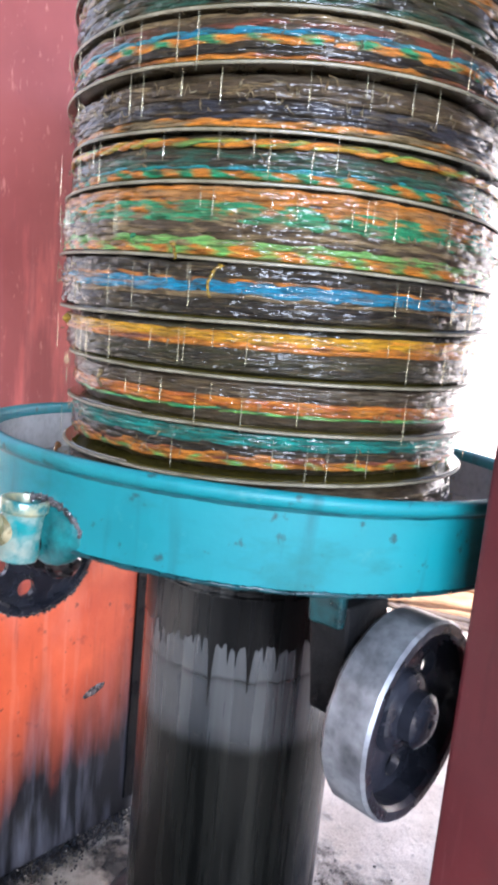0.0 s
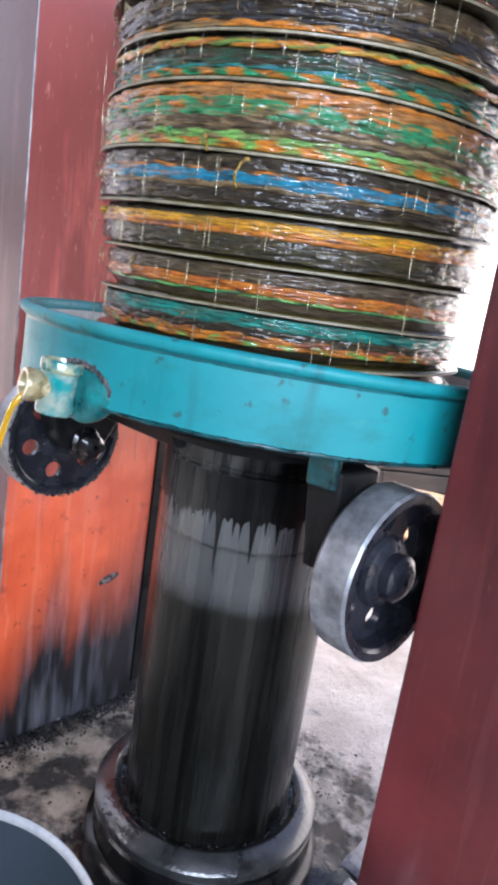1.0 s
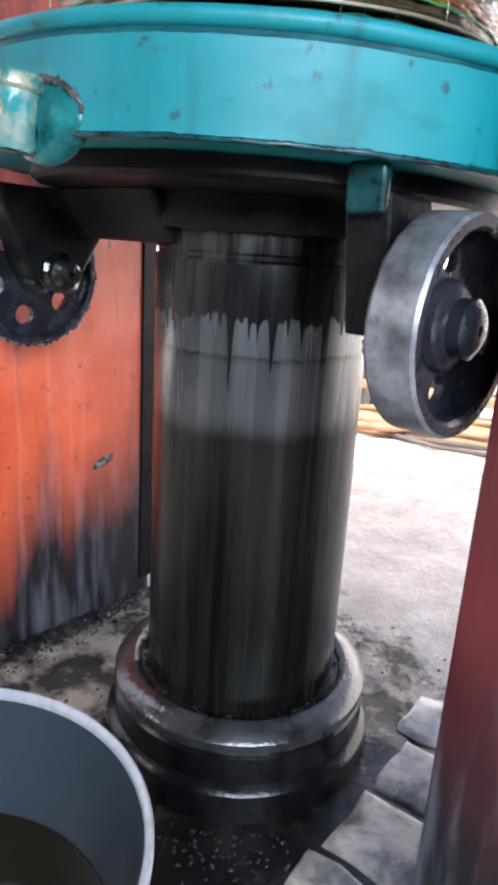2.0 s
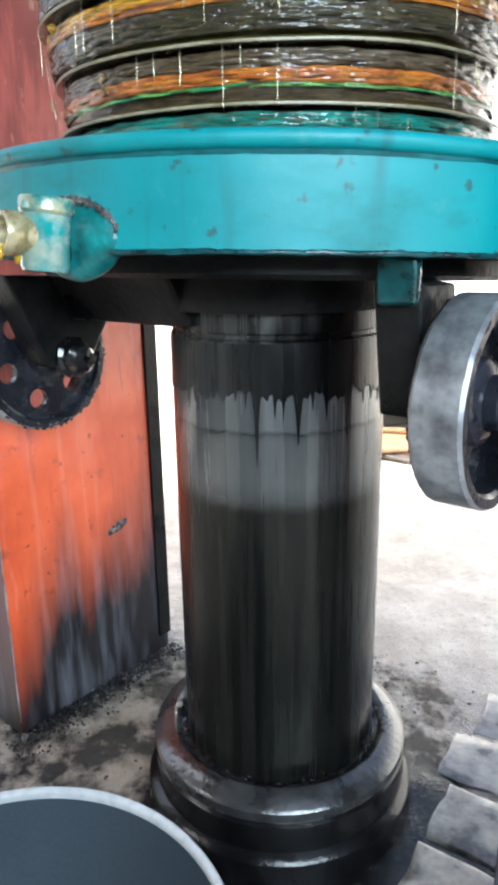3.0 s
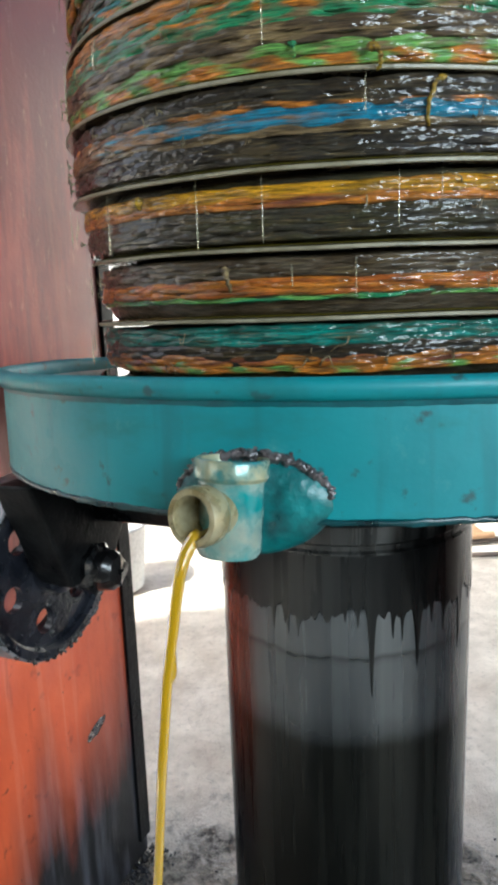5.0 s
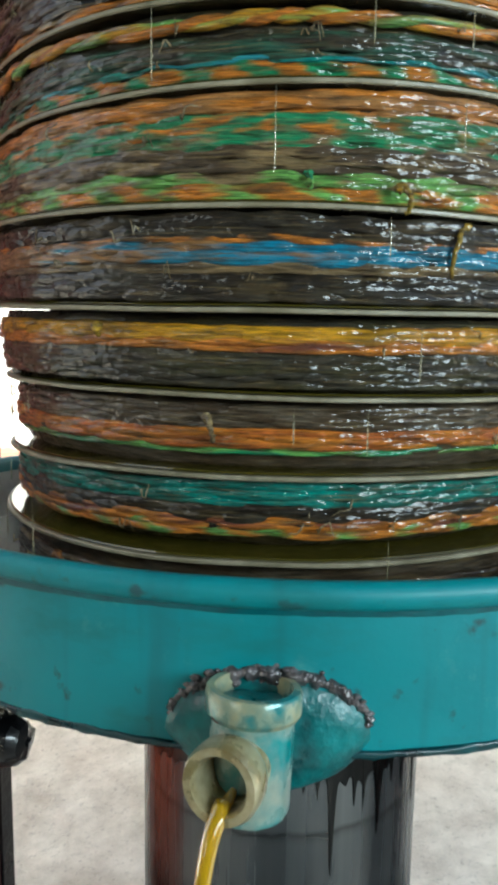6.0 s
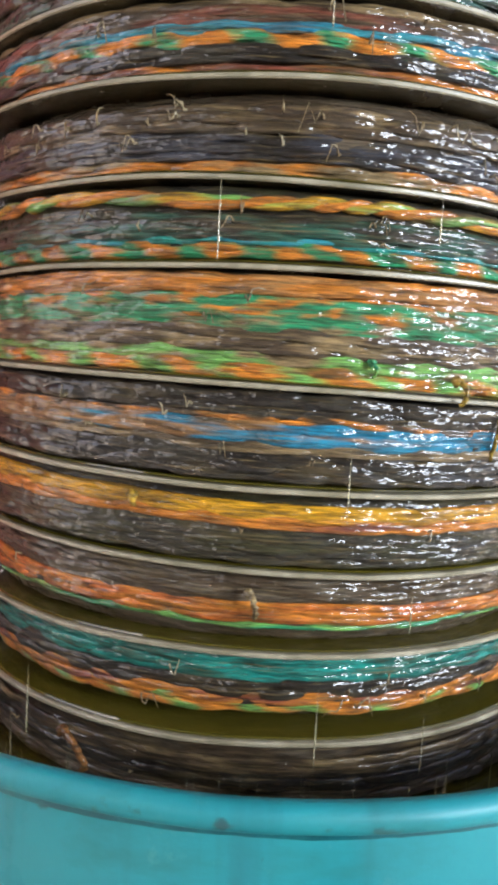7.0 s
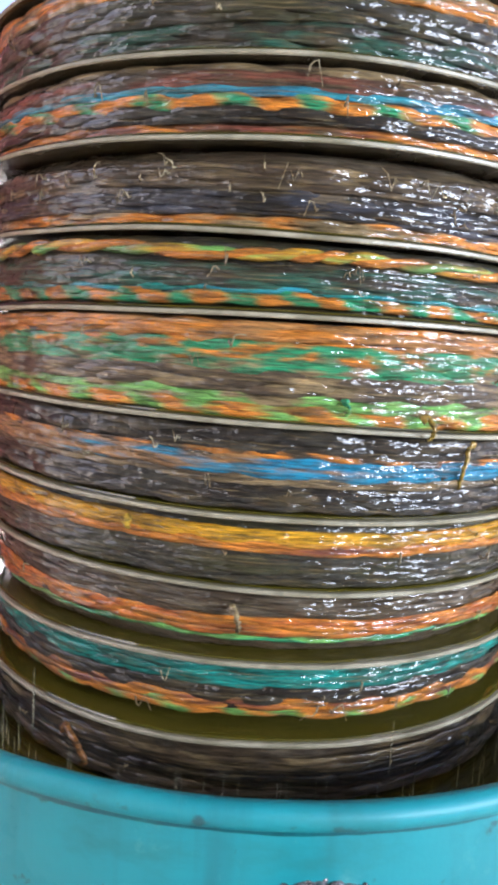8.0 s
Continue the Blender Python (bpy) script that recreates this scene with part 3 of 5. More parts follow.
# ---- ram ----
def ram():
    ob = thing("hydraulic_ram", "thick greasy steel ram rising from a flanged base", "hydraulic ram")
    part("shaft", lathe("shaft", [(0.02, 0.09), (0.1185, 0.09), (0.1185, 0.598), (0.1165, 0.600), (0.1165, 0.604), (0.1185, 0.606), (0.1185, 0.66), (0.02, 0.66)], 128), RAM, ob)
    part("collar", lathe("collar", [(0.118, 0.624), (0.136, 0.626), (0.138, 0.632), (0.138, 0.665), (0.118, 0.667)], 96), BLACK, ob, "black greasy collar")
    # tarry oil that has run down from the collar, in tongues of uneven length
    rng = random.Random(5)
    seg = 840
    low = []
    for i in range(seg):
        a = 2 * PI * i / seg
        low.append(0.545 + 0.012 * noise.noise((8 * math.cos(a), 8 * math.sin(a), 1)) + 0.006 * noise.noise((40 * math.cos(a), 40 * math.sin(a), 4)))
    tongues = [(-105.6, 0.088, 3.2), (-86, 0.06, 4.2), (-93, 0.028, 2.0), (-97, 0.03, 2.0), (-72, 0.03, 3.0), (-79, 0.022, 2.0), (-111, 0.014, 1.6), (-116, 0.012, 1.4), (-60, 0.055, 3.4), (-124, 0.012, 1.6)]
    tongues += [(rng.uniform(-50, 230), rng.uniform(0.006, 0.03), rng.uniform(1.4, 3.0)) for _ in range(22)]
    for deg, length, wide in tongues:
        for i in range(seg):
            d = (math.degrees(2 * PI * i / seg) - deg + 180) % 360 - 180
            if abs(d) < wide:
                k = 1 - abs(d) / wide
                low[i] = min(low[i], 0.552 - length * k ** 2.6 - 0.004 * k)
    verts, faces = [], []
    for i in range(seg):
        a = 2 * PI * i / seg
        for r, z in ((0.1184, 0.5975), (0.1189, 0.590), (0.1190, 0.562), (0.1194, low[i] + 0.0012), (0.1188, low[i])):
            verts.append((r * math.cos(a), r * math.sin(a), z))
    for i in range(seg):
        k = (i + 1) % seg
        for j in range(4):
            faces.append((i * 5 + j, k * 5 + j, k * 5 + j + 1, i * 5 + j + 1))
    run = mesh_of("oil_run", verts, faces)
    run.set_sharp_from_angle(angle=radians(25))
    part("oil_run", run, TARRUN, ob, "black tarry oil run down in tongues")
    part("flange", lathe("flange", [(0.117, 0.094), (0.126, 0.096), (0.131, 0.102), (0.136, 0.1045), (0.142, 0.1040), (0.1575, 0.0955), (0.1605, 0.091), (0.160, 0.080), (0.158, 0.077), (0.117, 0.076)], 128, lambda a, r, z: (0, 0.0006 * noise.noise((3 * math.cos(a), 3 * math.sin(a), 0)))), FLANGE, ob, "worn grey steel flange ring, wet with oil")
    part("base", lathe("base", [(0.05, 0.077), (0.155, 0.077), (0.160, 0.072), (0.161, 0.040), (0.167, 0.036), (0.1705, 0.031), (0.172, 0.012), (0.1725, -0.01), (0.05, -0.01)], 128), TARGLOSS, ob, "black oily cast base")
    # wet lumps of residue caught in the groove where the shaft enters the flange
    lumps = []
    for _ in range(260):
        a = rng.uniform(0, 2 * PI)
        r = rng.uniform(0.0007, 0.0022)
        q = Vector(((0.1195 + rng.uniform(0, 0.009)) * math.cos(a), (0.1195 + rng.uniform(0, 0.009)) * math.sin(a), 0.0965 + rng.uniform(0, 0.004)))
        along = Vector((-math.sin(a), math.cos(a), rng.uniform(-0.4, 0.4))) * r
        lumps.append(tube_data([q - along * 1.6, q - along * 0.7, q + along * 0.7, q + along * 1.6], [r * 0.3, r, r * 0.9, r * 0.25], 6))
    part("residue", mesh_of("residue", *join_data(lumps)), TARGLOSS, ob, "wet black residue in the groove")["kind"] = "stuff"
    return ob


# ---- tray with wheels and spout ----
TRAY = pose(-0.002, -0.003, 0.6704, -2.0, 1.43, 0)
LEAN_X, LEAN_Y = -0.0249, -0.0351


def wheel(parent, x0, x1, y, z, dish, R=0.084, turned=0.35):
    """A spoked cast wheel on a stub axle; dish = +1 where the open face looks along +x."""
    m = pose(0, 0, 0, 0, 0, -42.3) @ Matrix.Translation((0, y, z)) @ pose(0, 0, 0, 0, 90, 0)
    # local z runs along the axle (+x of the press)
    rim = part("wheel", lathe("wheel", [(R - 0.012, x0), (R - 0.002, x0), (R, x0 + 0.003), (R, x1 - 0.003), (R - 0.002, x1), (R - 0.010, x1), (R - 0.013, x1 - 0.004), (R - 0.013, x0 + 0.004)], 96, lambda a, r, zz: (0.0008 * noise.noise((9 * math.cos(a), 9 * math.sin(a), zz * 60)), 0)), [WHEELBLACK, TREAD], parent, "black wheel with a worn bright steel tread", m)
    for p in rim.data.polygons:
        p.material_index = 1 if p.index % 8 in (1, 2, 3) else 0
    zc = x1 - 0.012 if dish < 0 else x0 + 0.014
    # web with six round holes
    bm = bmesh.new()

    def circle(cx, cy, r, n):
        vs = [bm.verts.new((cx + r * math.cos(2 * PI * i / n), cy + r * math.sin(2 * PI * i / n), zc - 0.004)) for i in range(n)]
        return [bm.edges.new((vs[i], vs[(i + 1) % n])) for i in range(n)]

    edges = circle(0, 0, R - 0.0125, 72) + circle(0, 0, 0.018, 32)
    for k in range(6):
        edges += circle(0.051 * math.cos(k * PI / 3 + turned), 0.051 * math.sin(k * PI / 3 + turned), 0.0118, 24)
    bmesh.ops.triangle_fill(bm, use_beauty=True, edges=edges)
    made = bmesh.ops.extrude_face_region(bm, geom=bm.faces[:])
    for v in made["geom"]:
        if isinstance(v, bmesh.types.BMVert):
            v.co.z += 0.008
    bmesh.ops.recalc_face_normals(bm, faces=bm.faces[:])
    part("web", bm, WHEELBLACK, rim, "black oily web with six round holes")
    h0, h1 = (zc - 0.02, zc + 0.028) if dish < 0 else (zc - 0.012, zc + 0.026)
    if dish > 0:
        part("boss", lathe("boss", [(0.0225, zc), (0.034, zc + 0.002), (0.036, zc + 0.006), (0.034, zc + 0.012), (0.028, zc + 0.016), (0.0225, zc + 0.017)], 40, lambda a, r, zz: (0.0012 * noise.noise((3 * math.cos(a), 3 * math.sin(a), zz * 90)), 0)), WHEELBLACK, rim, "broad black boss")
        h1 += 0.008
    part("hub", lathe("hub", [(0.004, h0), (0.021, h0), (0.023, h0 + 0.003), (0.023, h1 - 0.006), (0.017, h1 - 0.002), (0.012, h1), (0.004, h1)], 40), WHEELBLACK, rim, "greasy black hub")
    # grease and grit caked round the inner edge of the rim and on the web
    rng = random.Random(41 + dish)
    lumps = []
    for k in range(330):
        a = rng.uniform(0, 2 * PI)
        edge = k < 230
        rr = R - rng.uniform(-0.0006 if dish < 0 else 0.003, 0.007) if edge else rng.uniform(0.024, R - 0.02)
        if not edge and abs(rr - 0.051) < 0.013:
            continue
        zz = (x1 if dish < 0 else x0) - 0.0005 if edge else zc + 0.0042
        r = rng.uniform(0.0006, 0.0019)
        q = Vector((rr * math.cos(a), rr * math.sin(a), zz))
        d = Vector((-math.sin(a), math.cos(a), rng.uniform(-0.3, 0.3))) * r
        lumps.append(tube_data([q - d * 1.7, q - d * 0.8, q + d * 0.8, q + d * 1.7], [r * 0.3, r, r * 0.8, r * 0.25], 6))
    part("caked_grease", mesh_of("caked_grease", *join_data(lumps)), WETBLACK, rim, "wet black grease caked on the rim")["kind"] = "stuff"
    return rim


def gusset(x0, x1, top, low, z1, z0):
    """A cast block that narrows downwards; top and low: its reach across, above and below."""
    bm = slab_mesh(x0, x1, 0, 1, z0, z1, 0)
    for v in bm.verts:
        k = (v.co.z - z0) / (z1 - z0)
        a, b = low[0] + (top[0] - low[0]) * k, low[1] + (top[1] - low[1]) * k
        v.co.y = a + (b - a) * v.co.y
    bmesh.ops.bevel(bm, geom=bm.edges[:], offset=0.005, segments=3, affect="EDGES", profile=0.6)
    bmesh.ops.subdivide_edges(bm, edges=bm.edges[:], cuts=3, use_grid_fill=True)
    for v in bm.verts:
        v.co += noise.noise_vector(v.co * 40) * 0.0018
    for f in bm.faces:
        f.smooth = True
    return bm


def tray():
    ob = thing("oil_tray", "round teal-painted steel oil tray with a rolled rim and two wheels", "oil tray", TRAY)
    H = 0.0765
    dent = lambda a, r, z: (0.0009 * noise.noise((4 * math.cos(a), 4 * math.sin(a), z * 14)), 0.0012 * noise.noise((2.5 * math.cos(a), 2.5 * math.sin(a), 3)) if z > 0.05 else 0.0007 * noise.noise((22 * math.cos(a), 22 * math.sin(a), 7)))
    part("basin", lathe("basin", [(0.10, 0.0), (0.2925, 0.0), (0.2955, 0.002), (0.2957, 0.030), (0.2960, 0.063), (0.2915, 0.064), (0.2905, 0.014), (0.10, 0.012)], 160, dent), TEAL, ob)
    part("rim", lathe("rim", [(0.2912, 0.0645), (0.2985, 0.0640), (0.3020, 0.0665), (0.3034, 0.0705), (0.3024, 0.0745), (0.2985, H), (0.2925, 0.0755), (0.2908, 0.072)], 160, dent, sharp=60), TEAL, ob, "rolled teal rim")
    part("lining", lathe("lining", [(0.10, 0.0125), (0.2895, 0.0145), (0.2900, 0.063), (0.2903, 0.063), (0.2902, 0.0135), (0.10, 0.0122)], 128), PRIMER, ob, "bare oily steel inside")
    part("pooled_oil", lathe("pooled_oil", [(0.02, 0.016), (0.289, 0.016), (0.289, 0.0185), (0.02, 0.0185)], 96), OLIVE, ob, "thin pool of olive oil")
    # rim shade as a dark ring, and black oil gathered along the bottom edge
    n = lambda a, k, q: noise.noise((k * math.cos(a), k * math.sin(a), q))
    part("dirt_line", lathe("dirt_line", [(0.2950, 0.0655), (0.2978, 0.0650), (0.2972, 0.0625), (0.29635, 0.0608), (0.2950, 0.0615)], 300, lambda a, r, z: (0, (0.0006 * n(a, 9, 1) + 0.0006 * n(a, 50, 3)) if z < 0.063 else 0), sharp=80), TEALSHADE, ob, "dark ring standing in for shade under the rim")
    part("edge_grime", lathe("edge_grime", [(0.2900, -0.0012), (0.2960, -0.0012), (0.2963, 0.0000), (0.29625, 0.0012), (0.2955, 0.0020), (0.2900, 0.0)], 360, lambda a, r, z: (0, (0.0012 * max(-0.6, n(a, 18, 5)) + 0.0022 * max(-0.3, n(a, 75, 8))) if z > 0.001 else (-0.0020 * max(0, n(a, 45, 2)) if z < 0 else 0)), sharp=80), TEALBLACK, ob, "black oil gathered along the bottom edge")
    # underside
    part("chassis", lathe("chassis", [(0.11, -0.018), (0.235, -0.018), (0.240, -0.014), (0.24, -0.001), (0.11, -0.001)], 96), BLACK, ob, "black oily carrier plate under the tray")
    turn = pose(0, 0, 0, 0, 0, -42.3)
    part("bracket", gusset(-0.236, -0.196, (-0.205, -0.040), (-0.158, -0.098), -0.018, -0.118), BLACK, ob, "black oily axle bracket", turn)
    part("bracket", gusset(0.197, 0.237, (-0.142, -0.080), (-0.122, -0.062), -0.018, -0.124), BLACK, ob, "black oily axle bracket", turn)
    part("lug", gusset(0.206, 0.238, (-0.156, -0.143), (-0.152, -0.143), -0.001, -0.036), DULLTEAL, ob, "greasy teal-painted lug", turn)
    part("arm", gusset(-0.225, -0.015, (-0.150, 0.020), (-0.120, 0.0), -0.017, -0.066), BLACK, ob, "black oily carrier arm", turn)
    wheel(ob, -0.283, -0.238, -0.130, -0.111, -1, 0.087, -0.2)
    wheel(ob, 0.244, 0.285, -0.082, -0.110, 1, 0.0845, 0.1)
    nut = lathe("axle_nut", [(0.004, -0.200), (0.022, -0.198), (0.023, -0.190), (0.018, -0.187), (0.0175, -0.176), (0.014, -0.170), (0.004, -0.168)], 36, lambda a, r, z: (0.004 * noise.noise((2.5 * math.cos(a), 2.5 * math.sin(a), z * 120)), 0))
    part("axle_nut", nut, WETBLACK, ob, "axle nut caked with wet grease", turn @ Matrix.Translation((0, -0.128, -0.108)) @ pose(0, 0, 0, 0, 90, 0))
    for x0, x1, y in ((-0.285, -0.19, -0.128), (0.19, 0.285, -0.082)):
        ax = lathe("axle", [(0.001, x0), (0.011, x0), (0.011, x1), (0.001, x1)], 24)
        part("axle", ax, BLACK, ob, "", turn @ Matrix.Translation((0, y, -0.108)) @ pose(0, 0, 0, 0, 90, 0))
    # seam weld down the wall
    seam_a = math.atan2(-0.2476, -0.160)
    lumps = []
    for side in (-0.009, 0.0, 0.008):
        pts, rads = [], []
        for k in range(16):
            a = seam_a + side + 0.004 * noise.noise((k * 0.5, side * 300, 2))
            r = 0.0030 * (1 + 0.40 * noise.noise((k * 0.7, side * 500, 6))) * (0.3 if k in (0, 15) else 1)
            pts.append((0.2926 * math.cos(a), 0.2926 * math.sin(a), 0.030 + 0.0021 * k))
            rads.append(r)
        lumps.append(tube_data(pts, rads, 9))
    part("seam", mesh_of("seam", *join_data(lumps)), TEAL, ob, "lumpy painted-over weld")
    return ob


SPOUT_OUT = Vector((-0.567, -0.824, 0)).normalized()  # straight out of the tray
MOUTH_DIR = Vector((-0.80, -0.60, 0)).normalized()
TEE = Vector((-0.1885, -0.2512, 0))
MOUTH_Z = 0.6975
CUP_SHIFT = -0.006


def spout():
    """Pipe tee screwed into a welded half-cup on the tray wall."""
    ob = thing("spout", "oily pipe tee used as a spout, welded to the tray", "pipe spout", Matrix.Translation((TEE.x, TEE.y, 0)))
    side = Vector((-MOUTH_DIR.y, MOUTH_DIR.x, 0))
    pivot = Matrix.Translation((0, 0, MOUTH_Z - 0.004))
    back = pivot @ Matrix.Rotation(radians(-7), 4, side) @ pivot.inverted()
    part("body", lathe("body", [(0.006, 0.670), (0.0155, 0.670), (0.0170, 0.673), (0.0170, 0.706), (0.0174, 0.7095), (0.006, 0.7095)], 48, lambda a, r, z: (0.0004 * noise.noise((5 * math.cos(a), 5 * math.sin(a), z * 80)), 0)), BODYTEAL, ob, "teal paint worn to yellowed metal", back)
    part("collar", lathe("collar", [(0.0145, 0.708), (0.0184, 0.709), (0.0196, 0.711), (0.0196, 0.7185), (0.0188, 0.720), (0.0159, 0.720), (0.0150, 0.716)], 48), PIPE, ob, "yellowed pipe collar", back)
    part("plug", lathe("plug", [(0.001, 0.7095), (0.0155, 0.7095), (0.0155, 0.7130), (0.006, 0.7150), (0.001, 0.7140)], 40, lambda a, r, z: (0, 0.0012 * noise.noise((300 * r * math.cos(a), 300 * r * math.sin(a), 3)))), CUPTEAL, ob, "teal painted plug", back)
    away = MOUTH_DIR.to_track_quat("Z", "Y").to_matrix().to_4x4()
    m = back @ Matrix.Translation((0, 0, MOUTH_Z - 0.004)) @ away
    part("mouth", lathe("mouth", [(0.0100, 0.006), (0.0125, 0.006), (0.0128, 0.018), (0.0146, 0.020), (0.0152, 0.022), (0.0152, 0.030), (0.0142, 0.0325), (0.0112, 0.0325), (0.0102, 0.0305)], 48), [BRASS, MOUTH], ob, "yellowed round mouth dripping oil", m)
    for p in ob.children[-1].data.polygons:
        p.material_index = 1 if p.index % 9 == 8 else 0
    part("throat", lathe("throat", [(0.001, 0.010), (0.0098, 0.010), (0.0098, 0.0125), (0.001, 0.0125)], 32), DARKOIL, ob, "oil standing in the mouth", m)
    inward = (-SPOUT_OUT).to_track_quat("Z", "Y").to_matrix().to_4x4()
    part("nipple", lathe("nipple", [(0.008, -0.004), (0.0145, -0.004), (0.0145, 0.034), (0.008, 0.034)], 40), BLACK, ob, "dark threaded nipple", Matrix.Translation((0, 0, MOUTH_Z - 0.012)) @ inward)
    # half cup welded to the wall
    bm = bmesh.new()
    bmesh.ops.create_uvsphere(bm, u_segments=40, v_segments=24, radius=1)
    side = Vector((-SPOUT_OUT.y, SPOUT_OUT.x, 0))
    base = SPOUT_OUT * 0.297 - TEE + side * CUP_SHIFT
    for v in bm.verts:
        c = v.co.copy()
        top = 0.030 if c.z > 0 else 0.028
        p = base + side * (c.x * 0.046 * (1 - 0.25 * (c.z < 0) * abs(c.z))) + SPOUT_OUT * (c.y * 0.014 - 0.006)
        v.co = Vector((p.x, p.y, 0.690 + c.z * top))
        v.co += 0.0008 * noise.noise_vector(v.co * 60)
    for f in bm.faces:
        f.smooth = True
    part("cup", bm, CUPTEAL, ob, "dented teal half-cup")
    pts, rads = [], []
    rng = random.Random(8)
    for k in range(60):
        a = PI * (0.08 + 0.84 * k / 59)
        wall = 0.2972
        across = 0.0445 * math.cos(a)
        ang = math.atan2(SPOUT_OUT.y, SPOUT_OUT.x) + (across + CUP_SHIFT) / wall
        pts.append((wall * math.cos(ang) - TEE.x, wall * math.sin(ang) - TEE.y, 0.6915 + 0.0275 * math.sin(a) + rng.uniform(-0.0008, 0.0008)))
        rads.append(rng.uniform(0.0018, 0.0040) * (0.55 + 0.45 * math.sin(a)))
    slag = []
    for k in range(70):
        q = Vector(pts[rng.randrange(60)])
        q += Vector((q.x + TEE.x, q.y + TEE.y, 0)).normalized() * rng.uniform(-0.001, 0.0015) + Vector((0, 0, rng.uniform(-0.0045, 0.004)))
        r = rng.uniform(0.0008, 0.0024)
        slag.append(tube_data([q - side * r * 1.4, q - side * r * 0.7, q, q + side * r * 0.7, q + side * r * 1.4], [r * 0.25, r * 0.8, r, r * 0.75, r * 0.2], 7))
    part("slag", mesh_of("slag", *join_data(slag)), WELD, ob, "lumps of weld slag")
    part("weld_bead", tube("weld_bead", pts, rads, 10), WELD, ob, "rough oily weld bead")
    return ob


# ---- press stack ----
# plate: height, radius, lean along x, lean along y
PLATES = [
    (0.7428, 0.2209, 0.0184, -0.0009), (0.7839, 0.2180, -0.0031, -0.0125), (0.8336, 0.2182, 0.0054, 0.0238),
    (0.8843, 0.2300, 0.0239, 0.0474), (0.9261, 0.2316, -0.0037, 0.0245), (0.9787, 0.2288, 0.0054, -0.0049),
    (1.0251, 0.2243, 0.0108, 0.0220), (1.0713, 0.2302, 0.0262, 0.0160), (1.1115, 0.2270, 0.0200, 0.0180), (1.1560, 0.2270, 0.0150, 0.0100),
]


def lean_pose(z, lx, ly):
    return Matrix.Translation((0, 0, z)) @ Euler((math.atan(ly), -math.atan(lx), 0)).to_matrix().to_4x4()


def press_plate(i):
    z, R, lx, ly = PLATES[i]
    ob = thing("press_plate", "thin round steel press plate with a pale oily edge", "press plate", lean_pose(z, lx, ly), "plates in the press stack")
    wav = lambda a, r, zz: (0.0010 * noise.noise((2.2 * math.cos(a), 2.2 * math.sin(a), i * 3.1)) if r > 0.1 else 0, 0.0008 * noise.noise((3 * math.cos(a), 3 * math.sin(a), i * 5.3)) if r > 0.1 else 0)
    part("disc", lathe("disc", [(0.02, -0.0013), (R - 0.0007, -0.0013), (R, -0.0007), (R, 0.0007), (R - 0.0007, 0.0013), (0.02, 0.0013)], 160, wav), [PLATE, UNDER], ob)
    # undersides take a darker oily brown that holds the shade below each plate
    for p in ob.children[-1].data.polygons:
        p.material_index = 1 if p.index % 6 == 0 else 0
    part("oil_film", lathe("oil_film", [(0.05, 0.0019), (R - 0.003, 0.0019), (R - 0.0022, 0.0022), (R - 0.003, 0.0030), (0.05, 0.0030)], 160, wav), OLIVE, ob, "olive oil standing on the plate")
    return ob


ORANGE, YELLOW, GREEN, LIME = (0.80, 0.27, 0.030), (0.80, 0.40, 0.02), (0.030, 0.36, 0.15), (0.22, 0.54, 0.12)
AQUA, BLUE, CYAN, BROWN = (0.012, 0.33, 0.27), (0.010, 0.28, 0.46), (0.04, 0.38, 0.46), (0.095, 0.064, 0.038)
TAN, INK, GREY, RUST = (0.33, 0.23, 0.11), (0.016, 0.0135, 0.013), (0.046, 0.042, 0.031), (0.28, 0.08, 0.05)
MOSS = (0.056, 0.054, 0.024)

FIB = {}


def fibre(a, b=None, length=0.05, share=0.5, lean=0.0, dash=0.0):
    key = (a, b or a, length, share, lean, dash)
    if key not in FIB:
        FIB[key] = fibre_mat("oily_fibre", a, b or tuple(c * 0.55 for c in a), length, share, lean, dash)
    return FIB[key]


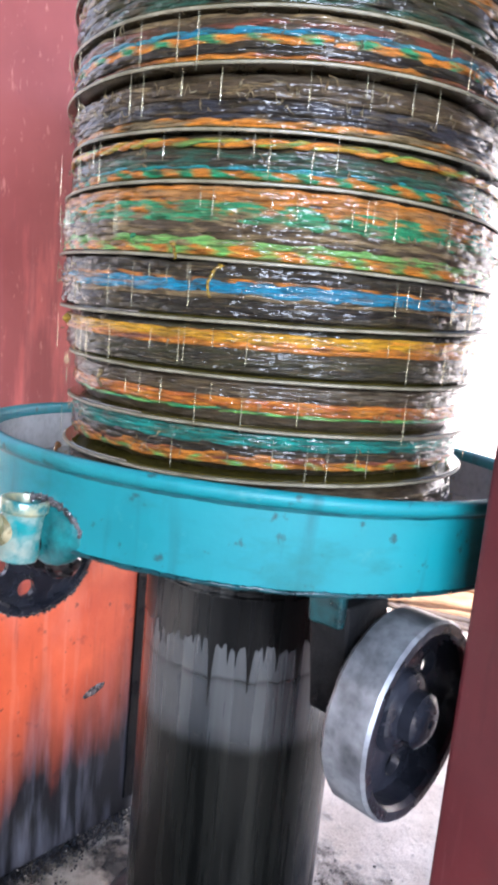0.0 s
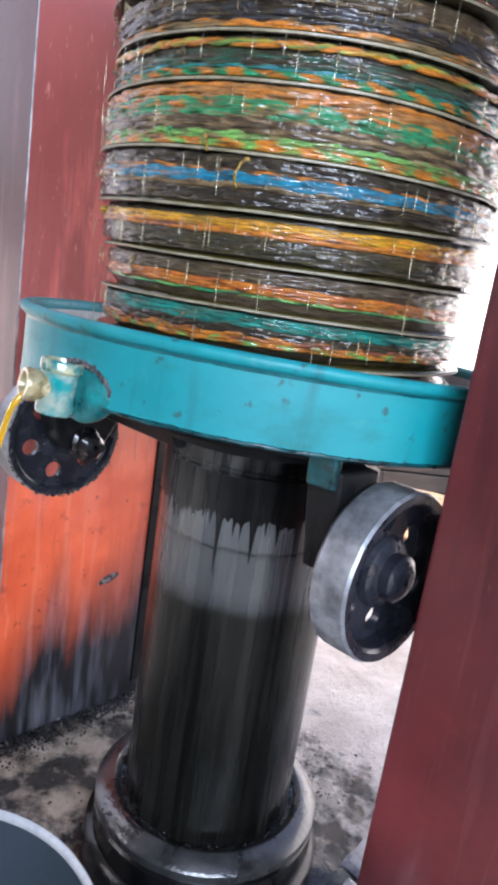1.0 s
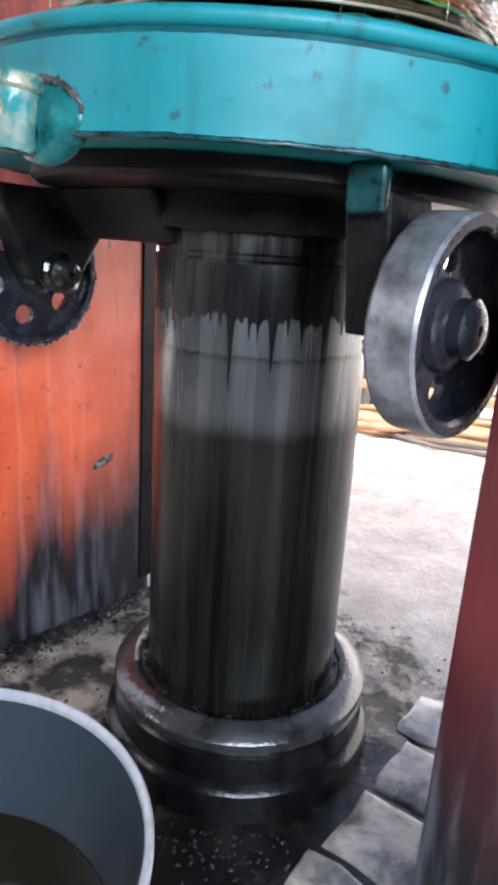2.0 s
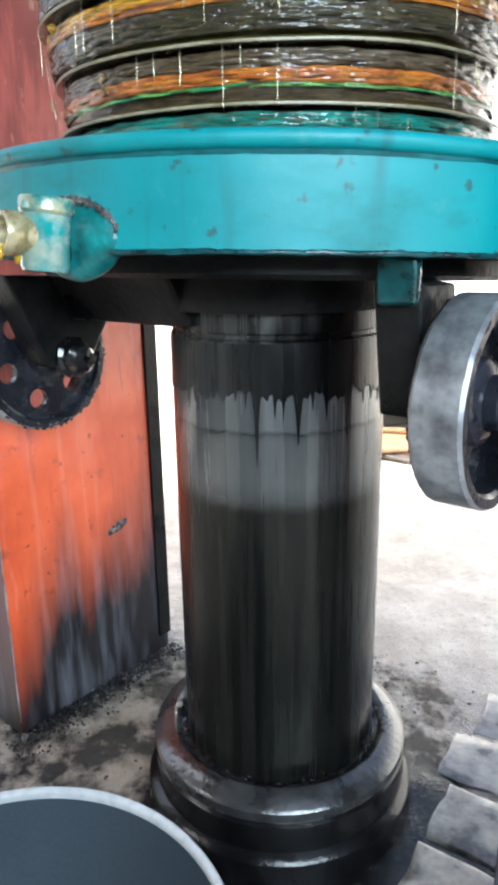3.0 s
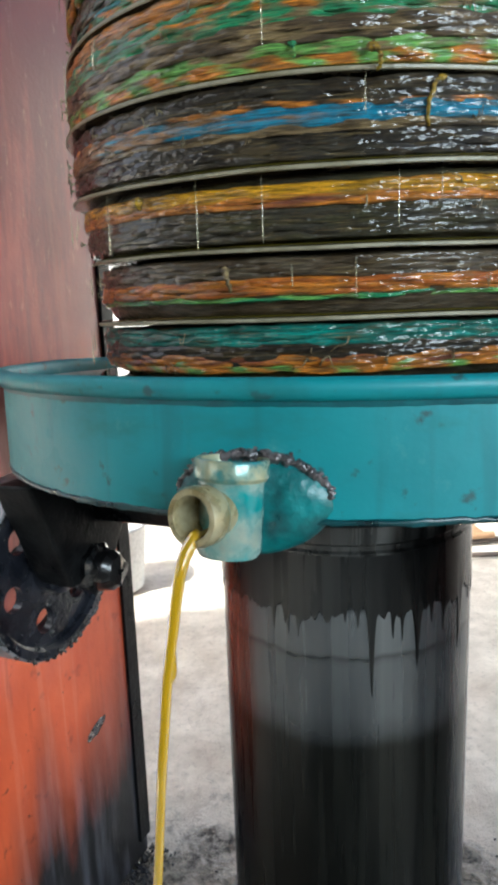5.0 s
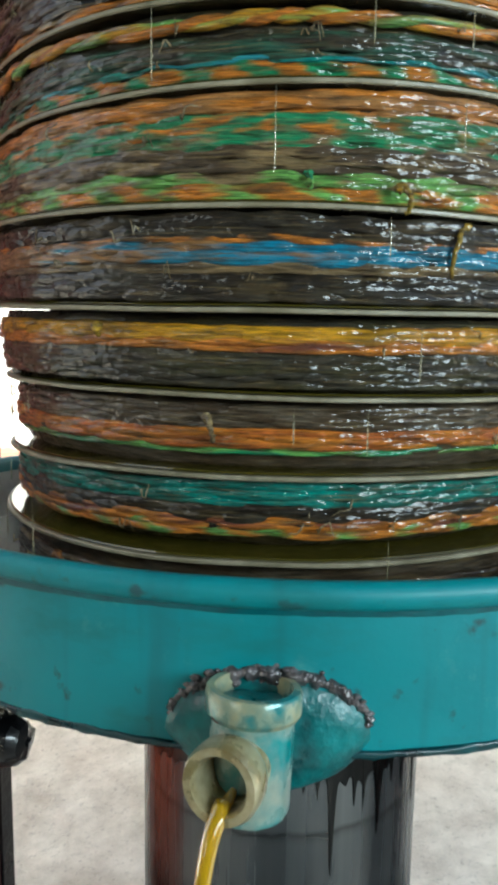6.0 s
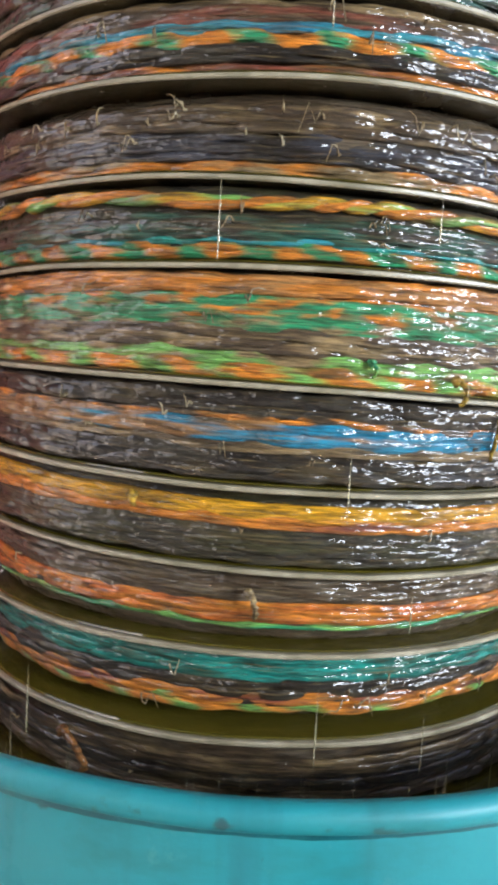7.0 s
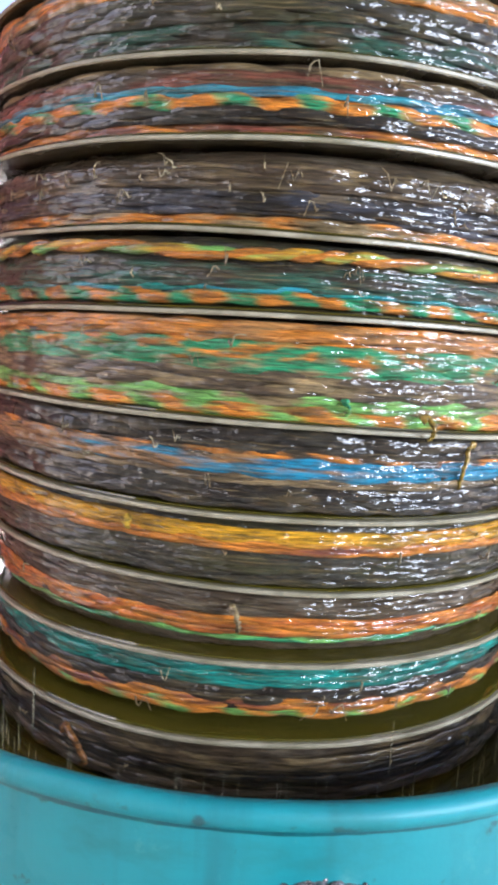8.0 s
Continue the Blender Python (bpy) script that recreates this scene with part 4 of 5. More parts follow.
def band_mesh(R, z0, h, yarns, seed, wander=1.0):
    """A flat bundle of yarns laid round the cake."""
    rng = random.Random(seed)
    chunks = []
    seg = 300
    th = np.arange(seg) * 2 * PI / seg
    for k in range(yarns):
        zc = z0 + h * ((k + 0.5) / yarns - 0.5)
        ph = [rng.uniform(0, 9) for _ in range(3)]
        dz = np.array([noise.noise((3.2 * math.cos(a), 3.2 * math.sin(a), ph[0])) * 0.0016 + noise.noise((15 * math.cos(a), 15 * math.sin(a), ph[1])) * 0.0007 for a in th]) * wander
        dr = np.array([noise.noise((6 * math.cos(a), 6 * math.sin(a), ph[2])) * 0.0014 + noise.noise((22 * math.cos(a), 22 * math.sin(a), ph[0] + 5)) * 0.0007 for a in th]) * wander
        # long woven floats: each yarn rises and dips in turn with its neighbours
        warp = np.array([1.4 * noise.noise((4 * math.cos(a), 4 * math.sin(a), ph[2] + 3)) for a in th])
        swell = np.abs(np.sin(0.5 * (round(2 * PI * R / 0.042) * th + warp * 2) + 0.5 * PI * (k % 2))) ** 0.6
        rr = R - 0.0008 * abs(k - (yarns - 1) / 2) - 0.0014 + 0.0018 * swell + dr + rng.uniform(-0.0006, 0.0006)
        tall = (h / yarns * 0.86) * (0.78 + 0.30 * swell)
        ang = np.arange(8) * 2 * PI / 8
        rad = rr[:, None] + 0.50 * tall[:, None] * np.cos(ang)[None]
        zz = (zc + dz)[:, None] + tall[:, None] * np.sin(ang)[None]
        v = np.stack([rad * np.cos(th)[:, None], rad * np.sin(th)[:, None], zz], 2).reshape(-1, 3)
        chunks.append(mesh_of("yarn", v, [(i * 8 + j, (i + 1) % seg * 8 + j, (i + 1) % seg * 8 + (j + 1) % 8, i * 8 + (j + 1) % 8) for i in range(seg) for j in range(8)]))
    return chunks


def rope_meshes(R, z0, r, n, period, seed):
    """Strands twisted round one another; one mesh a strand."""
    rng = random.Random(seed)
    seg = 420
    th = np.arange(seg) * 2 * PI / seg
    turns = max(1, round(2 * PI * R / period))
    out = []
    jit = np.array([1.2 * noise.noise((5 * math.cos(a), 5 * math.sin(a), seed * 1.7)) for a in th])
    lift = np.array([0.002 * noise.noise((3 * math.cos(a), 3 * math.sin(a), seed * 0.9)) for a in th])
    for k in range(n):
        ph = turns * th + jit * 2.6 + 2 * PI * k / n
        rr = R + 0.32 * r * np.cos(ph)
        pts = np.stack([rr * np.cos(th), rr * np.sin(th), z0 + lift + 0.62 * r * np.sin(ph)], 1)
        rad = r * (0.95 + 0.35 * np.array([noise.noise((18 * math.cos(a), 18 * math.sin(a), k + seed)) for a in th]))
        out.append(mesh_of("strand", *tube_data(pts, rad, 8, True)))
    return out


def curl_chunks(rng, R, z, n):
    """Loose curled ends of fibre standing off the cake."""
    chunks = []
    for _ in range(n):
        a = rng.uniform(0, 2 * PI)
        zz = z + rng.uniform(-0.014, 0.008)
        l = rng.uniform(0.003, 0.011)
        bend = rng.uniform(-1, 1)
        pts = []
        for k in range(6):
            t = k / 5
            ang = a + bend * l * t * t / R * 1.2
            out = 0.0035 * math.sin(t * 2.4) + 0.001
            pts.append(((R + out) * math.cos(ang), (R + out) * math.sin(ang), zz + l * t * rng.uniform(0.5, 0.9) * (1 if rng.random() < 0.6 else -1) * 0.8))
        chunks.append(tube_data(pts, [0.0007 * (1 - 0.6 * k / 5) for k in range(6)], 5))
    return chunks


def settle(ob, H, lean):
    """Lets a cake's parts lie against both plates: lean, half the difference of the plates' slopes."""
    for o in ob.children:
        co = np.empty(len(o.data.vertices) * 3)
        o.data.vertices.foreach_get("co", co)
        co = co.reshape(-1, 3)
        co[:, 2] += (2 * np.clip(co[:, 2] / H, 0, 1) - 1) * (lean[0] * co[:, 0] + lean[1] * co[:, 1])
        o.data.vertices.foreach_set("co", co.ravel())
        o.data.update()


def press_cake(i, z0, z1, lx, ly, lean, R, foot, head, bands, body, fuzz=8):
    """One cake between two plates; foot and head: how far it draws in at its lower and upper edge."""
    label = "oily pressed cake wrapped in %s fibre" % bands[0]
    ob = thing("press_cake", label, "press cake", lean_pose(z0, lx, ly), "cakes in the press stack")
    H = z1 - z0
    n = 12

    def inset(t):
        return foot * (1 - min(1, t / 0.42)) ** 1.6 + head * (1 - min(1, (1 - t) / 0.35)) ** 1.6

    prof = [(0.05, -0.006), (R - 0.041, -0.006), (R - 0.039, 0.001)] + [(R - 0.0026 - inset(k / n), 0.001 + (H - 0.002) * k / n) for k in range(n + 1)] + [(R - 0.039, H - 0.001), (R - 0.041, H + 0.006), (0.05, H + 0.006)]
    wob = lambda a, r, z: ((0.0030 * noise.noise((3 * math.cos(a), 3 * math.sin(a), z * 120 + i)) + 0.0020 * noise.noise((11 * math.cos(a), 11 * math.sin(a), z * 330 + i))) if r > 0.1 else 0, 0)
    part("filling", lathe("filling", prof, 300, wob, sharp=180), body, ob, "dark crushed filling soaked in oil")
    rng = random.Random(100 + i)
    for k, b in enumerate(bands[1:]):
        t = b[1]
        z = H * t
        rad = R - inset(t) * 0.9
        if b[0] == "flat":
            yarns = max(2, round(H * b[2] / 0.0033))
            for me in band_mesh(rad - 0.001, z, H * b[2], yarns, i * 31 + k):
                part("yarn", me, b[3], ob)
        else:
            mats = b[3]
            for me, mm in zip(rope_meshes(rad + 0.0005, z, H * b[2], len(mats), b[4], i * 17 + k), mats):
                part("rope_strand", me, mm, ob)
    if fuzz:
        part("loose_fibre", mesh_of("loose_fibre", *join_data(curl_chunks(rng, R, H * 0.6, fuzz * 4))), fibre(TAN, (0.5, 0.42, 0.25)), ob, "loose curled fibre ends")["kind"] = "stuff"
    settle(ob, H, lean)
    return ob


def build_stack():
    dark = fibre(INK, GREY, 0.04, 0.52)
    murk = fibre(GREY, MOSS, 0.05, 0.5)
    brown = fibre(BROWN, (0.16, 0.125, 0.085), 0.04)
    F = fibre
    specs = [
        (0.2130, 0.006, 0.030, ["dark brown", ("flat", 0.25, 0.22, brown), ("flat", 0.48, 0.2, dark), ("flat", 0.66, 0.14, F(TAN, BROWN, 0.05, 0.45))], brown, 6),
        (0.2120, 0.018, 0.004, ["teal and orange", ("flat", 0.33, 0.14, F(ORANGE, LIME, 0.028, 0.55, 0, 0.038)), ("flat", 0.43, 0.12, F(ORANGE, RUST, 0.05, 0.55)), ("flat", 0.55, 0.16, dark), ("flat", 0.80, 0.26, F(AQUA, (0.01, 0.20, 0.16), 0.05))], dark, 7),
        (0.2120, 0.011, 0.006, ["orange and brown", ("flat", 0.31, 0.07, F(GREEN, LIME, 0.06)), ("flat", 0.47, 0.22, F(ORANGE, (0.66, 0.17, 0.03), 0.05)), ("flat", 0.78, 0.26, brown)], brown, 6),
        (0.2220, 0.010, 0.004, ["yellow and dark grey", ("flat", 0.28, 0.34, murk), ("flat", 0.62, 0.12, F(ORANGE, RUST, 0.09, 0.6)), ("flat", 0.76, 0.17, F(YELLOW, ORANGE, 0.12, 0.6))], murk, 6),
        (0.2280, 0.003, 0.004, ["blue and dark", ("flat", 0.22, 0.26, dark), ("flat", 0.42, 0.09, F(TAN, BROWN, 0.06, 0.55)), ("flat", 0.57, 0.18, F((0.40, 0.20, 0.07), BLUE, 0.05, 0.24, 1.3)), ("flat", 0.69, 0.06, F(ORANGE, BROWN, 0.05, 0.5, 0, 0.034)), ("flat", 0.85, 0.2, dark)], dark, 8),
        (0.2290, 0.003, 0.003, ["green, orange and brown", ("flat", 0.10, 0.12, F(ORANGE, LIME, 0.024, 0.53, 0, 0.036)), ("flat", 0.22, 0.10, F(LIME, TAN, 0.03, 0.54)), ("flat", 0.38, 0.2, F(BROWN, TAN, 0.04, 0.55)), ("flat", 0.56, 0.16, F(GREEN, TAN, 0.028, 0.54)), ("flat", 0.68, 0.14, F(GREEN, ORANGE, 0.028, 0.53)), ("flat", 0.86, 0.2, F(ORANGE, (0.60, 0.27, 0.08), 0.05))], brown, 10),
        (0.2215, 0.005, 0.004, ["orange, green and grey", ("flat", 0.20, 0.17, F(ORANGE, GREEN, 0.020, 0.5, 0, 0.033)), ("flat", 0.30, 0.07, F(AQUA, CYAN, 0.05)), ("flat", 0.47, 0.3, F(GREY, (0.03, 0.12, 0.08), 0.045)), ("rope", 0.79, 0.066, [F(ORANGE, YELLOW, 0.06, 0.6), F(YELLOW, LIME, 0.06)], 0.055)], murk, 8),
        (0.2225, 0.004, 0.009, ["dark and tan", ("flat", 0.10, 0.12, F(ORANGE, TAN, 0.05)), ("flat", 0.33, 0.28, F(INK, (0.05, 0.055, 0.075), 0.04)), ("flat", 0.64, 0.26, F(BROWN, TAN, 0.03, 0.6))], brown, 26),
        (0.2240, 0.003, 0.006, ["orange and blue", ("flat", 0.10, 0.13, F(ORANGE, RUST, 0.07)), ("flat", 0.28, 0.16, dark), ("flat", 0.45, 0.16, F(ORANGE, GREEN, 0.022, 0.56, 0, 0.040)), ("flat", 0.59, 0.11, F(CYAN, BLUE, 0.05)), ("flat", 0.72, 0.16, F(RUST, BROWN, 0.06)), ("flat", 0.89, 0.12, F(TAN, BROWN, 0.05))], brown, 14),
        (0.2225, 0.004, 0.004, ["grey-green", ("flat", 0.2, 0.26, F(GREY, (0.03, 0.12, 0.08), 0.045)), ("flat", 0.5, 0.28, murk), ("flat", 0.8, 0.2, F(TAN, ORANGE, 0.06))], murk, 6),
    ]
    lo = [0.6895] + [p[0] + 0.0017 for p in PLATES[:-1]]
    for i, (R, foot, head, bands, body, fuzz) in enumerate(specs):
        below = PLATES[i - 1] if i else (0, 0, LEAN_X * 0.5, LEAN_Y * 0.5)
        above = PLATES[i]
        press_cake(i, lo[i], above[0] - 0.0017, (below[2] + above[2]) / 2, (below[3] + above[3]) / 2, ((above[2] - below[2]) / 2, (above[3] - below[3]) / 2), R, foot, head, bands, body, fuzz)
    for i in range(len(PLATES)):
        press_plate(i)


# ---- tub under the spout ----
TUB = (-0.2505, -0.3907)


def tub():
    ob = thing("tub", "grey plastic tub with pale rim and dark oil on the floor", "tub", Matrix.Translation((*TUB, 0.0)))
    part("shell", lathe("shell", [(0.01, 0.004), (0.150, 0.004), (0.155, 0.010), (0.1835, 0.176), (0.1800, 0.176), (0.151, 0.014), (0.01, 0.010)], 128), TUBGREY, ob)
    part("rim", lathe("rim", [(0.1800, 0.1762), (0.1850, 0.1750), (0.1872, 0.1775), (0.1872, 0.1830), (0.1850, 0.1858), (0.1812, 0.1850), (0.1797, 0.1815)], 128, sharp=60), TUBRIM, ob, "pale rolled rim")
    part("oil", lathe("oil", [(0.005, 0.055), (0.1580, 0.055), (0.1580, 0.0600), (0.005, 0.0605)], 96), DARKOIL, ob, "dark oil standing in the tub")
    return ob


# ---- oil in flight ----
def stream_point(s):
    """The oil's path from the mouth; s seconds after it leaves."""
    p0 = TEE + MOUTH_DIR * 0.031
    d = Vector((-0.85, -0.52, 0)).normalized()
    q = p0 + d * (0.21 * s)
    return Vector((q.x, q.y, MOUTH_Z - 0.0104 - 0.10 * s - 4.9 * s * s))


def stream():
    ob = thing("oil_stream", "yellow stream of fresh oil falling from the spout", "oil stream")
    pts, rad = [], []
    for k in range(48):
        s = -0.006 + 0.341 * k / 47
        p = stream_point(max(s, 0)) if s >= 0 else stream_point(0) - MOUTH_DIR * (-s * 0.5) + Vector((0, 0, 0.0005))
        p += Vector((0.0010 * noise.noise((k * 0.21, 1, 0)), 0.0010 * noise.noise((k * 0.21, 4, 0)), 0))
        pts.append(p)
        rad.append((0.0021 + 0.0016 * math.exp(-max(s, 0) * 11)) * (1 + 0.13 * noise.noise((k * 0.33, 9, 2))))
    part("jet", tube("jet", pts, rad, 12), OIL, ob)
    lip = [stream_point(0) - MOUTH_DIR * (0.018 - 0.003 * k) + Vector((0, 0, 0.0004 - 0.0003 * k)) for k in range(7)]
    part("lip_flow", tube("lip_flow", lip, [0.0008, 0.0014, 0.0018, 0.0022, 0.0026, 0.0030, 0.0028], 12), OIL, ob, "oil running over the lip")
    return ob


def loose_thread(label, where, drop, swing, r, mat, seed):
    """A thread end that hangs out of the stack."""
    rng = random.Random(seed)
    d = Vector((where[0], where[1], 0)).normalized()
    side = Vector((-d.y, d.x, 0))
    pts = []
    for k in range(14):
        t = k / 13
        p = Vector(where) + d * (0.004 * math.sin(t * PI) + 0.001) + side * (swing * math.sin(t * 2.3) + 0.0008 * rng.uniform(-1, 1))
        pts.append(p - Vector((0, 0, drop * t)))
    ob = thing("loose_thread", label, "thread", None, "thread ends hanging from the stack")
    part("strand", tube("strand", pts, [r * (1 - 0.3 * k / 13) for k in range(14)], 8), mat, ob)
    part("knot", tube("knot", [pts[0] + side * 0.002, pts[0] - Vector((0, 0, 0.002)), pts[0] - side * 0.002], [r * 1.2, r * 1.7, r], 8), mat, ob, "frayed knot")


loose_thread("yellow plastic thread hanging over a plate edge", (-0.0870, -0.2160, 0.932), 0.013, 0.004, 0.0016, fibre((0.62, 0.42, 0.04), (0.5, 0.3, 0.03)), 1)
loose_thread("yellow plastic thread hanging over a plate edge", (-0.0480, -0.2210, 0.917), 0.026, -0.008, 0.0015, fibre((0.62, 0.42, 0.04), (0.5, 0.3, 0.03)), 2)
loose_thread("tan fibre tuft standing off the orange band", (-0.1545, -0.1490, 0.819), 0.014, 0.004, 0.0018, fibre(TAN, (0.55, 0.42, 0.2)), 3)
loose_thread("small ochre knot in the yellow band", (-0.1985, -0.1065, 0.866), 0.006, 0.002, 0.0020, fibre((0.7, 0.42, 0.04)), 4)
loose_thread("frayed orange loop hanging by the lowest cake", (-0.2130, -0.0700, 0.732), 0.020, 0.020, 0.0022, fibre((0.5, 0.2, 0.05)), 5)
loose_thread("green plastic thread hanging from the cake", (-0.1240, -0.1910, 0.938), 0.008, 0.002, 0.0010, fibre(GREEN, LIME), 6)
press_frame()
ram()
tray()
spout()
build_stack()
tub()
stream()


# ---- loose things on the floor ----
def sludge():
    """Crumbs of oily residue along the foot of the column."""
    rng = random.Random(21)
    bm = bmesh.new()
    for _ in range(1300):
        s = rng.uniform(-0.2, 0.14)
        d = abs(rng.gauss(0, 0.022)) * (1.3 - 2 * s) * 0.8 + 0.001
        p = PRESS @ Vector((-0.343 + d, s, 0.002 + rng.uniform(0, 0.004)))
        r = rng.uniform(0.0008, 0.0026)
        geo = bmesh.ops.create_icosphere(bm, subdivisions=1, radius=r, matrix=Matrix.Translation(p))
        for v in geo["verts"]:
            v.co += noise.noise_vector(v.co * 260) * r * 0.6
    tagged(part("press_residue", bm, WETBLACK), "black oily crumbs along the foot of the column", "residue", kind="stuff")


def hose(name, label, pts, r, mat):
    p = np.array(pts, float)
    t = np.linspace(0, len(p) - 1, 60)
    k = np.clip(t.astype(int), 0, len(p) - 2)
    f = (t - k)[:, None]
    f = f * f * (3 - 2 * f)
    tagged(part(name, tube(name, p[k] * (1 - f) + p[k + 1] * f, r, 10), mat), label, "hose")


def paving():
    """Worn stones let into the concrete beside the ram's foot."""
    rng = random.Random(12)
    floor = bpy.data.objects["floor"]
    u, w = Vector((0.573, 0.820, 0)), Vector((0.820, -0.573, 0))
    start = Vector((0.091, -0.199, 0))
    for i in range(-1, 4):
        for j in range(2):
            bm = slab_mesh(0.002, 0.104, 0.002, 0.178, -0.02, 0.0045, 0.004)
            bmesh.ops.subdivide_edges(bm, edges=bm.edges[:], cuts=4, use_grid_fill=True)
            lift, tip = rng.uniform(-0.0025, -0.0005), rng.uniform(-0.012, 0.012)
            for v in bm.verts:
                a, b, z = v.co
                q = start + u * (0.112 * i + a) + w * (0.183 * j + b + 0.012 * math.sin(i * 2.3))
                q += 0.008 * noise.noise_vector(Vector((q.x * 28, q.y * 28, z * 9)))
                v.co = Vector((q.x, q.y, z + floor_height(q.x, q.y) * 0.9 + lift + tip * (a - 0.05) + 0.0022 * noise.noise((q.x * 45, q.y * 45, 4))))
            for f in bm.faces:
                f.smooth = True
            part("paving_stone", bm, STONE, floor)


def grit():
    """Wet crumbs scattered over the oily floor round the ram."""
    rng = random.Random(33)
    chunks = []
    for _ in range(900):
        a = radians(rng.gauss(-35, 62))
        d = 0.185 + abs(rng.gauss(0, 0.075))
        x, y = d * math.cos(a), d * math.sin(a)
        r = rng.uniform(0.0006, 0.0021)
        z = floor_height(x, y)
        if 0.06 < x < 0.36 and -0.33 < y < 0.12:
            continue
        q = Vector((x, y, z + r * 0.4))
        t = Vector((rng.uniform(-1, 1), rng.uniform(-1, 1), rng.uniform(-0.2, 0.2))).normalized() * r
        chunks.append(tube_data([q - t * 1.5, q - t * 0.6, q + t * 0.6, q + t * 1.5], [r * 0.3, r * 0.9, r, r * 0.25], 5))
    tagged(part("floor_grit", mesh_of("floor_grit", *join_data(chunks)), WETBLACK), "wet black crumbs scattered round the foot of the ram", "grit", kind="stuff")


def brick_heap(x, y, turn):
    """A rough low pile of bricks in the yard."""
    rng = random.Random(8)
    ob = thing("brick_pile", "rough low pile of reddish-brown bricks in the yard", "brick pile", pose(x, y, 0, 0, 0, turn))
    shared = bpy.data.meshes.new("brick")
    bm = slab_mesh(-0.11, 0.11, -0.052, 0.052, 0, 0.066, 0.005)
    bm.to_mesh(shared)
    bm.free()
    shared.materials.append(BRICK)
    for layer in range(5):
        for i in range(5 - layer // 2):
            for j in range(3):
                b = new("brick", shared)
                b.parent = ob
                b.matrix_basis = pose(-0.5 + 0.235 * i + 0.11 * (layer % 2) + rng.uniform(-0.012, 0.012), 0.115 * j + rng.uniform(-0.008, 0.008), 0.068 * layer, 0, 0, rng.uniform(-6, 6))


def mat_on_floor():
    """Coir matting trodden flat, with a rolled edge."""
    ob = thing("coir_mat", "trodden orange-brown coir mat lying on the floor", "mat", pose(0.78, 1.50, 0.0, 0, 0, -14))
    bm = bmesh.new()
    bmesh.ops.create_grid(bm, x_segments=60, y_segments=24, size=1)
    for v in bm.verts:
        v.co = Vector((v.co.x * 0.42 + 0.02 * noise.noise((v.co.y * 3, 1, 2)), v.co.y * 0.17 + 0.02 * noise.noise((v.co.x * 4, 5, 1)), 0.018 + 0.012 * noise.noise((v.co.x * 4, v.co.y * 4, 3))))
    made = bmesh.ops.extrude_face_region(bm, geom=bm.faces[:])
    for v in made["geom"]:
        if isinstance(v, bmesh.types.BMVert):
            v.co.z = 0.0
    bmesh.ops.recalc_face_normals(bm, faces=bm.faces[:])
    for f in bm.faces:
        f.smooth = True
    part("matting", bm, COIR, ob)
    for y in (-0.17, 0.05):
        pts = [(-0.42 + 0.84 * k / 30, y + 0.03 * math.sin(k * 0.21 + y * 9), 0.034 + 0.006 * noise.noise((k * 0.3, y, 1))) for k in range(31)]
        part("rope_edge", tube("rope_edge", pts, 0.012, 8), COIR, ob, "frayed rope edge")


def crate(x, y, turn):
    ob = thing("crate", "dark battered wooden crate standing in the yard", "crate", pose(x, y, 0, 0, 0, turn))
    for side in (-1, 1):
        for k in range(3):
            part("slat", slab_mesh(-0.16, 0.16, side * 0.11 - 0.008, side * 0.11 + 0.008, 0.01 + 0.075 * k, 0.078 + 0.075 * k, 0.003), DARKWOOD, ob)
            part("slat", slab_mesh(side * 0.17 - 0.008, side * 0.17 + 0.008, -0.118, 0.118, 0.01 + 0.075 * k, 0.078 + 0.075 * k, 0.003), DARKWOOD, ob)
    part("bottom", slab_mesh(-0.16, 0.16, -0.10, 0.10, 0.004, 0.018, 0.002), DARKWOOD, ob)
    part("load", slab_mesh(-0.155, 0.155, -0.098, 0.098, 0.02, 0.20, 0.02, 3, 0.012), DARKWOOD, ob, "dark load heaped in the crate")


paving()
grit()
mat_on_floor()
crate(0.62, 1.92, 12)
brick_heap(0.42, 2.85, 6)
sludge()
hose("hose", "dusty brown hose lying on the concrete", [(0.35, 1.60, 0.012), (0.55, 1.36, 0.012), (0.85, 1.26, 0.012), (1.3, 1.2, 0.012)], 0.009, RUBBER)
hose("hose", "dusty brown hose lying on the concrete", [(0.40, 1.48, 0.012), (0.60, 1.28, 0.012), (0.9, 1.16, 0.012), (1.35, 1.02, 0.012)], 0.008, RUBBER)
def pail():
    ob = thing("pail", "pale beige plastic pail standing on the floor", "pail", Matrix.Translation((-0.075, 1.36, 0)))
    part("shell", lathe("shell", [(0.01, 0.002), (0.085, 0.002), (0.090, 0.006), (0.105, 0.19), (0.101, 0.19), (0.083, 0.010), (0.01, 0.008)], 48), SACK, ob)
    part("rim", lathe("rim", [(0.100, 0.188), (0.107, 0.187), (0.109, 0.191), (0.107, 0.196), (0.101, 0.195)], 48), TUBRIM, ob, "rolled rim")


